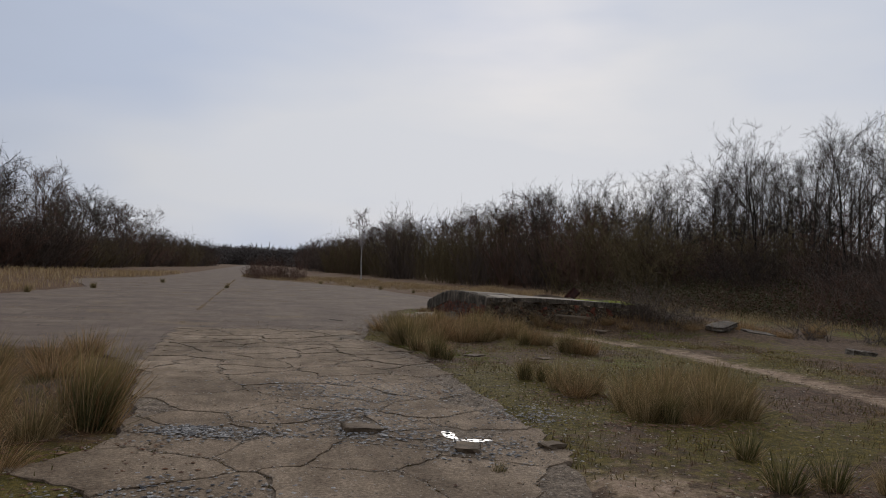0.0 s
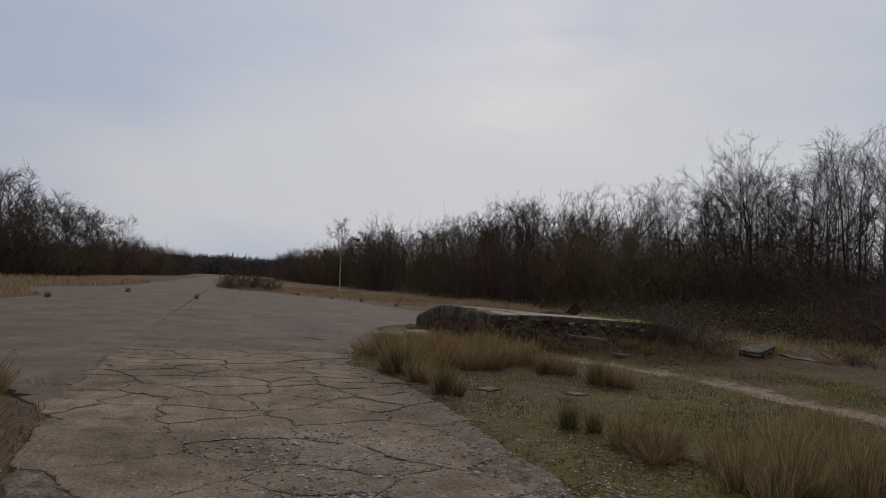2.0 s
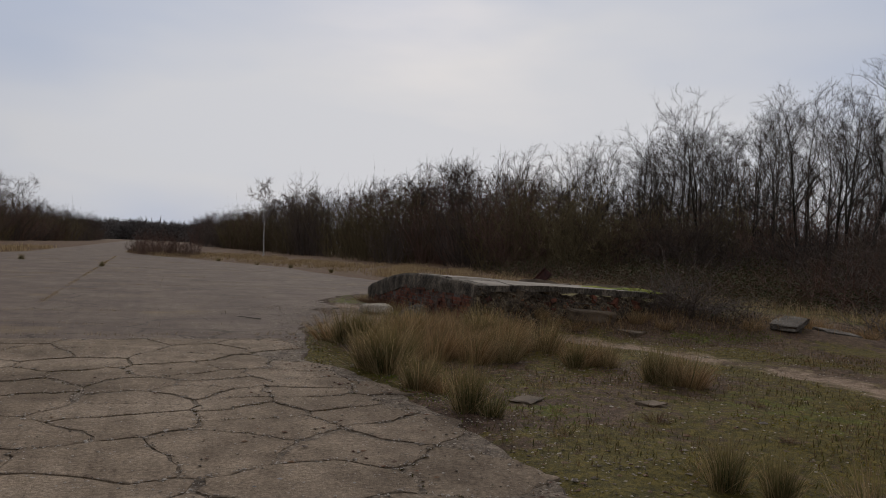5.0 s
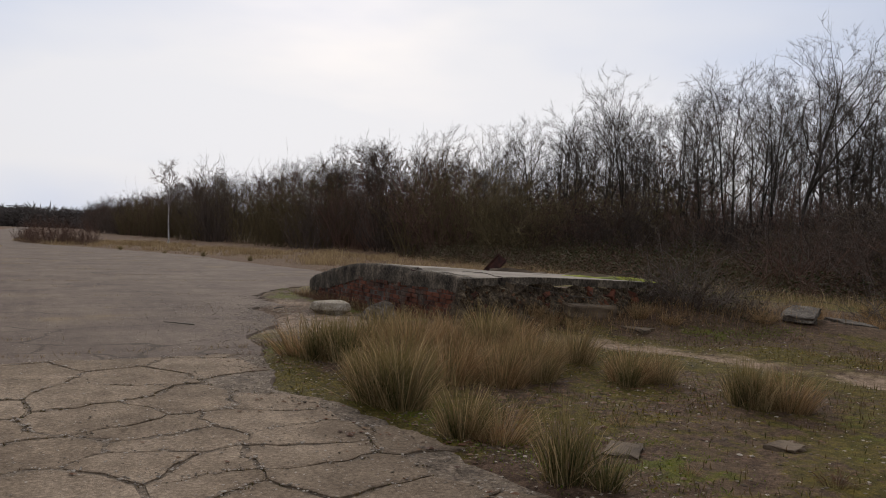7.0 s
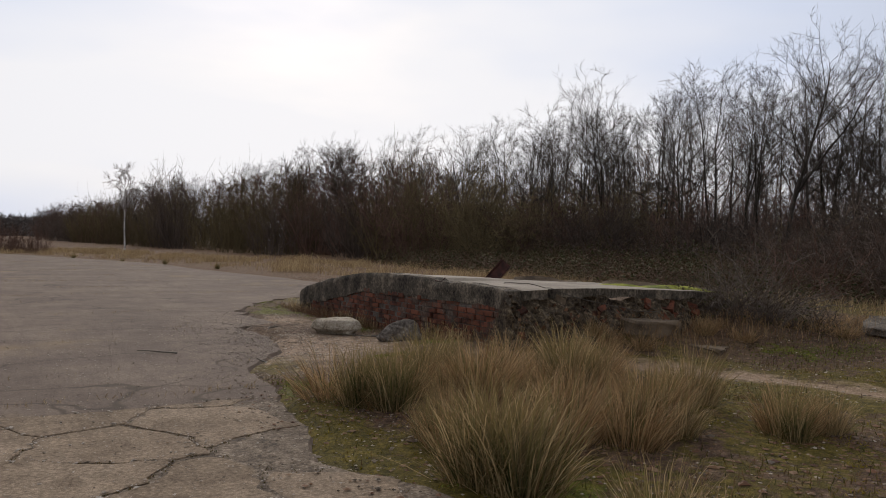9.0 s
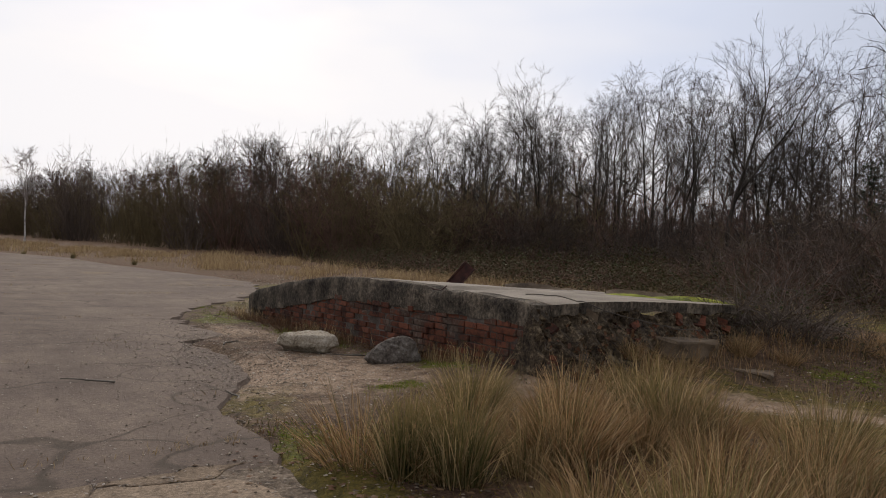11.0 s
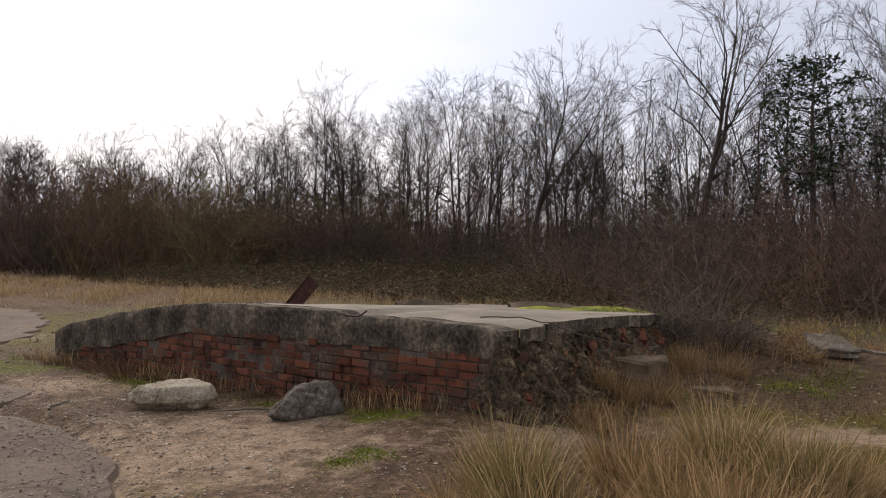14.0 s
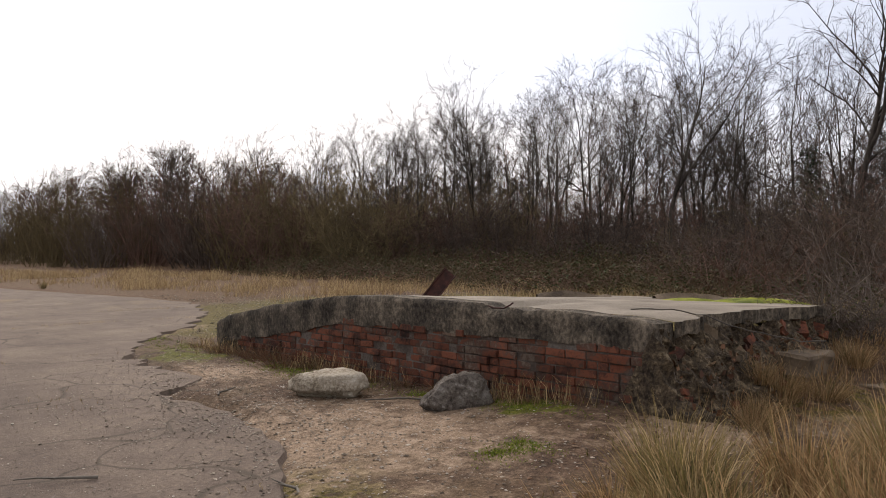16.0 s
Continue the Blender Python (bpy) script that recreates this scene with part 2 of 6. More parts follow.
def pavement_material(name, grime=0.0):
    """Old runway concrete: warm grey with fine stone grain, dusty stains and hairline cracks."""
    m = bpy.data.materials.new(name)
    n, l, b = nodes_of(m)
    b.inputs["Roughness"].default_value = 0.95
    b.inputs["Specular IOR Level"].default_value = 0.08
    pos = n.new("ShaderNodeNewGeometry").outputs["Position"]

    def tex(scale, detail=5, rough=0.6, vec=None):
        t = n.new("ShaderNodeTexNoise")
        t.inputs["Scale"].default_value, t.inputs["Detail"].default_value, t.inputs["Roughness"].default_value = scale, detail, rough
        l.new(vec or pos, t.inputs["Vector"])
        return t.outputs["Fac"]

    def ramp(src, stops):
        r = n.new("ShaderNodeValToRGB")
        e = r.color_ramp.elements
        e[0].position, e[0].color = stops[0][0], (*stops[0][1], 1)
        e[1].position, e[1].color = stops[-1][0], (*stops[-1][1], 1)
        for p, c in stops[1:-1]:
            e.new(p).color = (*c, 1)
        l.new(src, r.inputs["Fac"])
        return r.outputs["Color"]

    def mixc(fac, a, c, mode="MIX"):
        x = n.new("ShaderNodeMix")
        x.data_type, x.blend_type = "RGBA", mode
        if isinstance(fac, bpy.types.NodeSocket):
            l.new(fac, x.inputs["Factor"])
        else:
            x.inputs["Factor"].default_value = fac
        l.new(a, x.inputs["A"])
        if isinstance(c, bpy.types.NodeSocket):
            l.new(c, x.inputs["B"])
        else:
            x.inputs["B"].default_value = (*c, 1)
        return x.outputs["Result"]

    base = ramp(tex(0.55), [(0.35, (0.168, 0.125, 0.087)), (0.5, (0.240, 0.180, 0.126)), (0.66, (0.325, 0.25, 0.18))])
    grain = tex(30, 6, 0.8)
    base = mixc(0.75, base, ramp(grain, [(0.34, (0.38, 0.36, 0.34)), (0.5, (0.95, 0.95, 0.95)), (0.64, (1.65, 1.65, 1.65))]), "MULTIPLY")
    # dusty drag marks along the length
    sc = n.new("ShaderNodeMapping")
    sc.inputs["Scale"].default_value = (3.2, 0.35, 1)
    l.new(pos, sc.inputs["Vector"])
    streak = tex(1.6, 4, 0.6, sc.outputs[0])
    base = mixc(0.4, base, ramp(streak, [(0.35, (0.62, 0.60, 0.58)), (0.6, (1.1, 1.1, 1.1))]), "MULTIPLY")
    # small pale stones set in the surface
    vor = n.new("ShaderNodeTexVoronoi")
    vor.inputs["Scale"].default_value = 38
    l.new(pos, vor.inputs["Vector"])
    spot = ramp(vor.outputs["Distance"], [(0.10, (1, 1, 1)), (0.2, (0, 0, 0))])
    keep = ramp(tex(9, 2), [(0.55, (0, 0, 0)), (0.62, (1, 1, 1))])
    both = mixc(1.0, spot, keep, "MULTIPLY")
    base = mixc(both, base, (0.42, 0.38, 0.33))
    vor2 = n.new("ShaderNodeTexVoronoi")
    vor2.inputs["Scale"].default_value = 17
    l.new(pos, vor2.inputs["Vector"])
    spot2 = ramp(vor2.outputs["Distance"], [(0.12, (1, 1, 1)), (0.2, (0, 0, 0))])
    keep2 = ramp(tex(6, 3), [(0.56, (0, 0, 0)), (0.64, (1, 1, 1))])
    base = mixc(mixc(1.0, spot2, keep2, "MULTIPLY"), base, (0.36, 0.32, 0.28))
    blot = tex(2.6, 6, 0.75)
    base = mixc(0.6, base, ramp(blot, [(0.36, (0.55, 0.52, 0.50)), (0.52, (1.0, 1.0, 1.0)), (0.66, (1.25, 1.25, 1.22))]), "MULTIPLY")
    if grime:
        base = mixc(grime, base, (0.112, 0.088, 0.082))
        # transverse and wandering cracks with dark soil in them
        wob = n.new("ShaderNodeTexNoise")
        wob.inputs["Scale"].default_value = 0.9
        l.new(pos, wob.inputs["Vector"])
        add = n.new("ShaderNodeVectorMath")
        add.operation = "ADD"
        l.new(pos, add.inputs[0])
        l.new(wob.outputs["Color"], add.inputs[1])
        sq = n.new("ShaderNodeMapping")
        sq.inputs["Scale"].default_value = (0.32, 0.62, 0.4)
        l.new(add.outputs[0], sq.inputs["Vector"])
        ve = n.new("ShaderNodeTexVoronoi")
        ve.feature = "DISTANCE_TO_EDGE"
        ve.inputs["Scale"].default_value = 1.0
        l.new(sq.outputs[0], ve.inputs["Vector"])
        crack = ramp(ve.outputs["Distance"], [(0.003, (0.8, 0.8, 0.8)), (0.011, (0, 0, 0))])
        base = mixc(crack, base, (0.075, 0.06, 0.046))
        tan_patch = ramp(tex(0.33, 4, 0.6), [(0.60, (0, 0, 0)), (0.70, (0.7, 0.7, 0.7))])
        base = mixc(tan_patch, base, (0.23, 0.165, 0.10))
    l.new(base, b.inputs["Base Color"])
    bp = n.new("ShaderNodeBump")
    bp.inputs["Strength"].default_value, bp.inputs["Distance"].default_value = 0.9, 0.012
    l.new(grain, bp.inputs["Height"])
    l.new(bp.outputs["Normal"], b.inputs["Normal"])
    return m


M_CRACK = surf("soil_in_cracks", [(0.045, 0.032, 0.022), (0.11, 0.08, 0.054), (0.20, 0.15, 0.105), (0.34, 0.27, 0.20)], 6, 30, 0.95, 1.0, 0.03, coord="World", sheen_fine=0.6)
M_PLATE = pavement_material("cracked_runway_concrete")
M_APRON = pavement_material("weathered_runway", 0.55)


def ground_material():
    """Trodden soil, moss, thin dead grass and grit, led by what grows where."""
    m = bpy.data.materials.new("mossy_waste_ground")
    n, l, b = nodes_of(m)
    b.inputs["Roughness"].default_value = 0.95
    b.inputs["Specular IOR Level"].default_value = 0.15
    pos = n.new("ShaderNodeNewGeometry").outputs["Position"]

    def tex(scale, detail=5, rough=0.6):
        t = n.new("ShaderNodeTexNoise")
        t.inputs["Scale"].default_value, t.inputs["Detail"].default_value, t.inputs["Roughness"].default_value = scale, detail, rough
        l.new(pos, t.inputs["Vector"])
        return t.outputs["Fac"]

    def ramp(src, stops):
        r = n.new("ShaderNodeValToRGB")
        e = r.color_ramp.elements
        e[0].position, e[0].color = stops[0][0], (*stops[0][1], 1)
        e[1].position, e[1].color = stops[-1][0], (*stops[-1][1], 1)
        for p, c in stops[1:-1]:
            e.new(p).color = (*c, 1)
        l.new(src, r.inputs["Fac"])
        return r.outputs["Color"]

    def mixc(fac, a, c, mode="MIX"):
        x = n.new("ShaderNodeMix")
        x.data_type, x.blend_type = "RGBA", mode
        l.new(fac, x.inputs["Factor"])
        l.new(a, x.inputs["A"])
        l.new(c, x.inputs["B"])
        return x.outputs["Result"]

    def cover(name, spread, lo=0.42, hi=0.58):
        at = n.new("ShaderNodeAttribute")
        at.attribute_name = name
        ad = n.new("ShaderNodeMath")
        ad.operation = "MULTIPLY_ADD"
        l.new(spread, ad.inputs[0])
        ad.inputs[1].default_value = 1.6
        su = n.new("ShaderNodeMath")
        su.operation = "SUBTRACT"
        l.new(at.outputs["Fac"], su.inputs[0])
        su.inputs[1].default_value = 0.8
        l.new(su.outputs[0], ad.inputs[2])
        return ramp(ad.outputs[0], [(lo, (0, 0, 0)), (hi, (1, 1, 1))])

    grit, clod = tex(42, 4, 0.75), tex(8, 6, 0.8)
    blend = n.new("ShaderNodeMix")
    blend.inputs["Factor"].default_value = 0.62
    l.new(grit, blend.inputs["A"])
    l.new(clod, blend.inputs["B"])
    spreadr = n.new("ShaderNodeMapRange")
    spreadr.inputs["From Min"].default_value, spreadr.inputs["From Max"].default_value = 0.34, 0.66
    spreadr.inputs["To Min"].default_value, spreadr.inputs["To Max"].default_value = 0.22, 0.80
    l.new(blend.outputs["Result"], spreadr.inputs["Value"])
    fine = spreadr.outputs["Result"]
    mid = tex(3.2, 6, 0.75)
    soil = ramp(fine, [(0.30, (0.0285, 0.01589, 0.0096)), (0.5, (0.08075, 0.04768, 0.02944)), (0.66, (0.152, 0.09391, 0.0608)), (0.78, (0.2565, 0.1734, 0.128))])
    moss = ramp(fine, [(0.28, (0.026, 0.021, 0.005)), (0.5, (0.088, 0.068, 0.013)), (0.72, (0.19, 0.138, 0.028))])
    lush = ramp(fine, [(0.28, (0.03998, 0.0437, 0.0064)), (0.5, (0.09325, 0.09415, 0.01152)), (0.72, (0.1776, 0.1583, 0.0224))])
    bare = ramp(fine, [(0.28, (0.1534, 0.1028, 0.0672)), (0.5, (0.2714, 0.1868, 0.1229)), (0.72, (0.4248, 0.3148, 0.2256))])
    straw = ramp(fine, [(0.28, (0.03657, 0.01867, 0.008448)), (0.5, (0.0931, 0.04814, 0.02112)), (0.72, (0.1729, 0.09336, 0.04224))])
    patch = tex(1.1, 6, 0.7)
    umber = ramp(fine, [(0.28, (0.040, 0.024, 0.014)), (0.5, (0.105, 0.066, 0.038)), (0.72, (0.19, 0.125, 0.075))])
    soil = mixc(ramp(patch, [(0.44, (0, 0, 0)), (0.58, (1, 1, 1))]), soil, umber)
    c = mixc(cover("moss", mid), soil, moss)
    c = mixc(cover("straw", mid), c, straw)
    c = mixc(cover("track", mid, 0.36, 0.7), c, bare)
    c = mixc(cover("lush", tex(3.2)), c, lush)
    l.new(c, b.inputs["Base Color"])
    bp = n.new("ShaderNodeBump")
    bp.inputs["Strength"].default_value, bp.inputs["Distance"].default_value = 0.9, 0.025
    l.new(fine, bp.inputs["Height"])
    l.new(bp.outputs["Normal"], b.inputs["Normal"])
    return m


M_GROUND = ground_material()


def water_material():
    m = bpy.data.materials.new("puddle_water")
    n, l, b = nodes_of(m)
    b.inputs["Base Color"].default_value = (0.02, 0.018, 0.015, 1)
    b.inputs["Roughness"].default_value = 0.03
    b.inputs["IOR"].default_value = 1.33
    b.inputs["Specular IOR Level"].default_value = 0.5
    return m


M_WATER = water_material()


# ---- building helpers ----
class Geo:
    """Vertices and faces gathered for one mesh."""

    def __init__(self):
        self.v, self.f = [], []

    def add(self, verts, faces):
        k = len(self.v)
        self.v.extend(verts)
        self.f.extend([tuple(i + k for i in f) for f in faces])

    def mesh(self, name, material, smooth=False):
        me = bpy.data.meshes.new(name)
        me.from_pydata([tuple(p) for p in self.v], [], self.f)
        me.materials.append(material)
        if smooth:
            me.polygons.foreach_set("use_smooth", [True] * len(me.polygons))
        me.update()
        return me


def part(name, geo, material, parent=None, label="", smooth=False):
    ob = new(name, geo.mesh(name, material, smooth) if isinstance(geo, Geo) else geo)
    if parent is not None:
        ob.parent = parent
    if label:
        ob["label"] = label
    return ob


def empty(name, m=None):
    ob = new(name)
    ob.empty_display_size = 0.2
    if m is not None:
        ob.matrix_basis = m
    return ob


def tube(g, pts, radii, sides=5, tip=True, cap=False):
    """A tapered round stem through the points."""
    pts = [np.asarray(p, float) for p in pts]
    verts, faces = [], []
    ring_n = len(pts) - (1 if tip else 0)
    d0 = pts[1] - pts[0]
    up = np.array([0.0, 0.0, 1.0]) if abs(d0[2]) < 0.9 * np.linalg.norm(d0) else np.array([1.0, 0.0, 0.0])
    for i in range(ring_n):
        d = pts[min(i + 1, len(pts) - 1)] - pts[max(i - 1, 0)]
        d = d / (np.linalg.norm(d) + 1e-9)
        a = np.cross(d, up)
        a = a / (np.linalg.norm(a) + 1e-9)
        b = np.cross(d, a)
        for s in range(sides):
            w = 2 * math.pi * s / sides
            verts.append(pts[i] + radii[i] * (math.cos(w) * a + math.sin(w) * b))
    for i in range(ring_n - 1):
        for s in range(sides):
            q = (s + 1) % sides
            faces.append((i * sides + s, i * sides + q, (i + 1) * sides + q, (i + 1) * sides + s))
    k = (ring_n - 1) * sides
    if tip:
        verts.append(pts[-1])
        for s in range(sides):
            faces.append((k + s, k + (s + 1) % sides, ring_n * sides))
    else:
        faces.append(tuple(k + s for s in range(sides)))
    if cap:
        faces.append(tuple(reversed(range(sides))))
    g.add(verts, faces)


def unit(v):
    return v / (np.linalg.norm(v) + 1e-9)


def rot_about(v, axis, ang):
    return v * math.cos(ang) + np.cross(axis, v) * math.sin(ang) + axis * np.dot(axis, v) * (1 - math.cos(ang))


def fbm(x, y, s=1.0):
    return noise.fractal(Vector((x * s, y * s, 3.7)), 0.9, 2.1, 4)


# ---- the lie of the land ----
EDGE_R = [(-30, 3.0), (4, 2.4), (6, 2.75), (8.5, 3.05), (13, 3.15), (15.9, 2.9), (17, 2.5), (19, 2.95), (20.8, 3.1), (22.1, 4.0), (23.2, 4.35), (24.8, 4.3), (25.4, 4.95), (26.6, 5.05), (28.9, 5.5), (30.2, 6.5), (31.5, 7.9), (34.7, 9.8), (38.2, 11.2), (44, 10.8), (52, 9.6), (58, 9.4), (72, 5.0), (84, 0.0), (95, -1.4), (2500, -1.4)]
EDGE_L = [(-30, -1.6), (5, -1.05), (8.7, -1.3), (12, -1.6), (14, -3.0), (17, -7.5), (30, -10.5), (45, -9.0), (60, -13.0), (80, -9.0), (95, -9.0), (2500, -9.0)]
TRACK = [(7.2, 19.6), (8.0, 18.6), (8.7, 17.2), (9.2, 15.2), (9.35, 13), (9.2, 10.5), (8.7, 8), (8.0, 5), (6.5, 0), (5, -8)]


def edge(table, y):
    return float(np.interp(y, [a for a, _ in table], [b for _, b in table]))


def near_line(line, x, y):
    best = 1e9
    for (x0, y0), (x1, y1) in zip(line, line[1:]):
        dx, dy = x1 - x0, y1 - y0
        k = max(0.0, min(1.0, ((x - x0) * dx + (y - y0) * dy) / (dx * dx + dy * dy)))
        best = min(best, math.hypot(x - x0 - k * dx, y - y0 - k * dy))
    return best


def bump_at(x, y, cx, cy, r):
    return math.exp(-((x - cx) ** 2 + (y - cy) ** 2) / (r * r))


def paved(x, y):
    """How far inside the paving, in metres (negative outside)."""
    return min(edge(EDGE_R, y) - x, x - edge(EDGE_L, y))


def land(x, y):
    """Height of the soil."""
    p = paved(x, y)
    if p > 0.12:
        return -0.06
    z = 0.05 * fbm(x, y, 0.35) + 0.03 * fbm(x + 9, y, 1.3)
    z += 0.13 * bump_at(x, y, 6.3, 20.8, 1.2) + 0.30 * bump_at(x, y, 8.6, 20.6, 1.0) + 0.22 * bump_at(x, y, 10.2, 20.4, 1.0)
    z += 0.30 * bump_at(x, y, 11.2, 20.0, 1.1) + 0.25 * bump_at(x, y, 13.2, 18.8, 1.4) + 0.1 * bump_at(x, y, 5.0, 17.8, 1.6)
    z -= 0.05 * max(0.0, 1 - near_line(TRACK, x, y) / 0.8) if 0 < y < 22 and x < 14 else 0
    z += 0.8 * min(1.0, max(0.0, (x - 26) / 30.0))
    w = min(1.0, max(0.0, (0.12 - p) / 0.22))
    return -0.06 + w * (z + 0.06)


def spaced(a, b, near_a, near_b, fine, grow):
    xs = list(np.arange(near_a, near_b + 1e-6, fine))
    step = fine
    while xs[-1] < b:
        step *= grow
        xs.append(xs[-1] + step)
    step = fine
    while xs[0] > a:
        step *= grow
        xs.insert(0, xs[0] - step)
    return xs


def make_ground():
    xs, ys = spaced(-2400, 2400, -4.0, 14.0, 0.14, 1.16), spaced(-2000, 2600, 3.0, 28.0, 0.16, 1.14)
    nx = len(xs)
    v, moss, straw, track, lush = [], [], [], [], []
    for y in ys:
        for x in xs:
            v.append((x, y, land(x, y)))
            close = -6 < x < 40 and -4 < y < 60
            q = fbm(x - 40, y + 7, 0.22) if close else 0.0
            moss.append(min(1.0, 0.42 + 0.9 * q + 0.10 * bump_at(x, y, 6, 11, 4) - 0.45 * bump_at(x, y, 4.8, 22.8, 2.6) - 0.35 * bump_at(x, y, 6.0, 6.0, 4.0)))
            d = near_line(TRACK, x, y) if (y < 24 and 0 < x < 14) else 9
            tr = max(0.0, 1.1 - d / 0.75) * (0.86 + (0.6 * fbm(x + 3, y, 0.45) if d < 1 else 0) - (0.2 if y > 15.5 else 0.0))
            tr = max(tr, 0.74 * bump_at(x, y, 4.6, 22.0, 2.1), 0.7 * bump_at(x, y, 5.3, 25.6, 1.3), 0.6 * bump_at(x, y, 7.2, 31.5, 1.5), 0.55 * bump_at(x, y, 4.9, 25.8, 1.0), 0.7 * bump_at(x, y, 2.9, 5.2, 0.9), 0.75 * bump_at(x, y, 6.2, 19.9, 0.8))
            track.append(tr)
            st = 0.0
            far_right = min(1.0, max(0.0, (x - 6.2) / 1.6)) * min(1.0, max(0.0, (y - 36) / 2.5))
            far_left = min(1.0, max(0.0, (-4.0 - x) / 4.5))
            far_end = min(1.0, max(0.0, (y - 55) / 10))
            st = 0.8 * max(far_right, far_left, far_end)
            st = max(st, 0.75 * bump_at(x, y, 5, 17.7, 1.6), 0.55 * bump_at(x, y, -2.2, 8, 2.0))
            straw.append(st)
            lush.append(0.78 * max(0.9 * bump_at(x, y, 5.7, 27.4, 0.9), 1.05 * bump_at(x, y, 6.1, 24.2, 0.55), 1.05 * bump_at(x, y, 6.15, 21.4, 0.5), 0.75 * bump_at(x, y, 3.6, 15.6, 0.6), 0.80 * bump_at(x, y, 3.25, 19.4, 0.5), 0.75 * bump_at(x, y, 10.5, 18.7, 0.7), 0.62 * bump_at(x, y, 4.1, 13.4, 0.8), 0.7 * bump_at(x, y, 20, 21, 2.5), 0.62 * bump_at(x, y, 6.9, 13.0, 1.5)))
    f = [(j * nx + i, j * nx + i + 1, (j + 1) * nx + i + 1, (j + 1) * nx + i) for j in range(len(ys) - 1) for i in range(nx - 1)]
    g = Geo()
    g.add(v, f)
    ob = new("ground", g.mesh("ground", M_GROUND, True))
    for name, vals in (("moss", moss), ("straw", straw), ("track", track), ("lush", lush)):
        ob.data.attributes.new(name, "FLOAT", "POINT").data.foreach_set("value", vals)
    return tagged(ob, "mossy waste ground with bare soil, dead grass and grit", "ground", kind="structure")


make_ground()

# cracked stretch of paving that is built plate by plate
PX0, PY0, PY1 = -1.72, 4.2, 19.2


def rag(y, s=0.0):
    return 0.10 * fbm(y * 1.7 + s, s, 1.0) + 0.05 * fbm(y * 6 + s, 2.0 + s, 1.0)


def make_runway():
    """The old paving as one sheet with ragged edges; low where the broken plates lie in it."""
    ys = spaced(-30, 2500, 4.2, 34.0, 0.16, 1.12)
    rows, v, f = 22, [], []
    for y in ys:
        xl, xr = edge(EDGE_L, y) + rag(y, 5.0) * (3 if y > 13 else 1), edge(EDGE_R, y) + rag(y, 1.0) * (1 if y < 24 else 3)
        for i in range(rows + 1):
            rim = 0.07 / (xr - xl)
            k = (0, rim)[i] if i < 2 else ((1 - rim, 1)[i - rows + 1] if i > rows - 2 else rim + (1 - 2 * rim) * (i - 1) / (rows - 2))
            x = xl + (xr - xl) * k
            low = PX0 < x and PY0 < y < PY1
            z = (-0.011 if low else 0.0) + (0.002 if low else 0.006) * fbm(x, y, 0.4)
            if i in (0, rows):
                z = -0.09
            v.append((x, y, z))
    for j in range(len(ys) - 1):
        for i in range(rows):
            a = j * (rows + 1) + i
            f.append((a, a + 1, a + rows + 2, a + rows + 1))
    g = Geo()
    g.add(v, f)
    me = g.mesh("runway", M_APRON)
    me.materials.append(M_CRACK)
    me.polygons.foreach_set("material_index", [1 if max(v[i][2] for i in q) < -0.0065 and min(v[i][2] for i in q) > -0.05 else 0 for q in f])
    return tagged(new("runway", me), "abandoned grey-brown concrete runway, cracked and weathered", "runway", kind="structure")


runway = make_runway()


POTHOLES = ((1.0, 7.7), (-0.3, 7.4), (2.05, 7.0))


def split_plates(rng):
    """Cuts the cracked stretch into irregular plates: small ones where the paving has crazed, large ones elsewhere."""
    def reach(x, y):
        crazed = math.exp(-((y - 15.0) / 2.6) ** 2)
        r = (1.25 - 0.65 * crazed) * (0.5 + 1.5 * abs(noise.noise(Vector((x * 0.9, y * 0.9, 5)))))
        for cx, cy in POTHOLES:
            if math.hypot((x - cx) * 0.8, y - cy) < 0.5:
                r = min(r, 0.26)
        return max(r, 0.2)

    seeds, tries = [], 0
    while tries < 6000:
        tries += 1
        x, y = rng.uniform(PX0 - 0.4, 4.7), rng.uniform(PY0 - 0.5, PY1 + 0.5)
        r = reach(x, y)
        if all(((x - a) * 0.85) ** 2 + ((y - b) * 1.15) ** 2 > (0.5 * (r + q)) ** 2 for a, b, q in seeds):
            seeds.append((x, y, r))
    done = []
    for x, y, r in seeds:
        poly = [(PX0, PY0), (4.3, PY0), (4.3, PY1), (PX0, PY1)]
        for a, b, q in seeds:
            dx, dy = a - x, b - y
            if (dx, dy) == (0.0, 0.0) or dx * dx + dy * dy > 16:
                continue
            mx, my = x + dx * 0.5, y + dy * 0.5
            out = []
            for i in range(len(poly)):
                p0, p1 = poly[i], poly[(i + 1) % len(poly)]
                s0, s1 = (p0[0] - mx) * dx + (p0[1] - my) * dy, (p1[0] - mx) * dx + (p1[1] - my) * dy
                if s0 <= 0:
                    out.append(p0)
                if (s0 <= 0) != (s1 <= 0):
                    k = s0 / (s0 - s1)
                    out.append((p0[0] + (p1[0] - p0[0]) * k, p0[1] + (p1[1] - p0[1]) * k))
            poly = out
            if len(poly) < 3:
                break
        if len(poly) >= 3:
            done.append(poly)
    return done


def wander(x, y):
    return x + 0.20 * noise.noise(Vector((x * 1.5, y * 1.5, 1))) + 0.05 * noise.noise(Vector((x * 9, y * 9, 4))), y + 0.20 * noise.noise(Vector((x * 1.5, y * 1.5, 9))) + 0.06 * noise.noise(Vector((x * 8, y * 8, 7)))


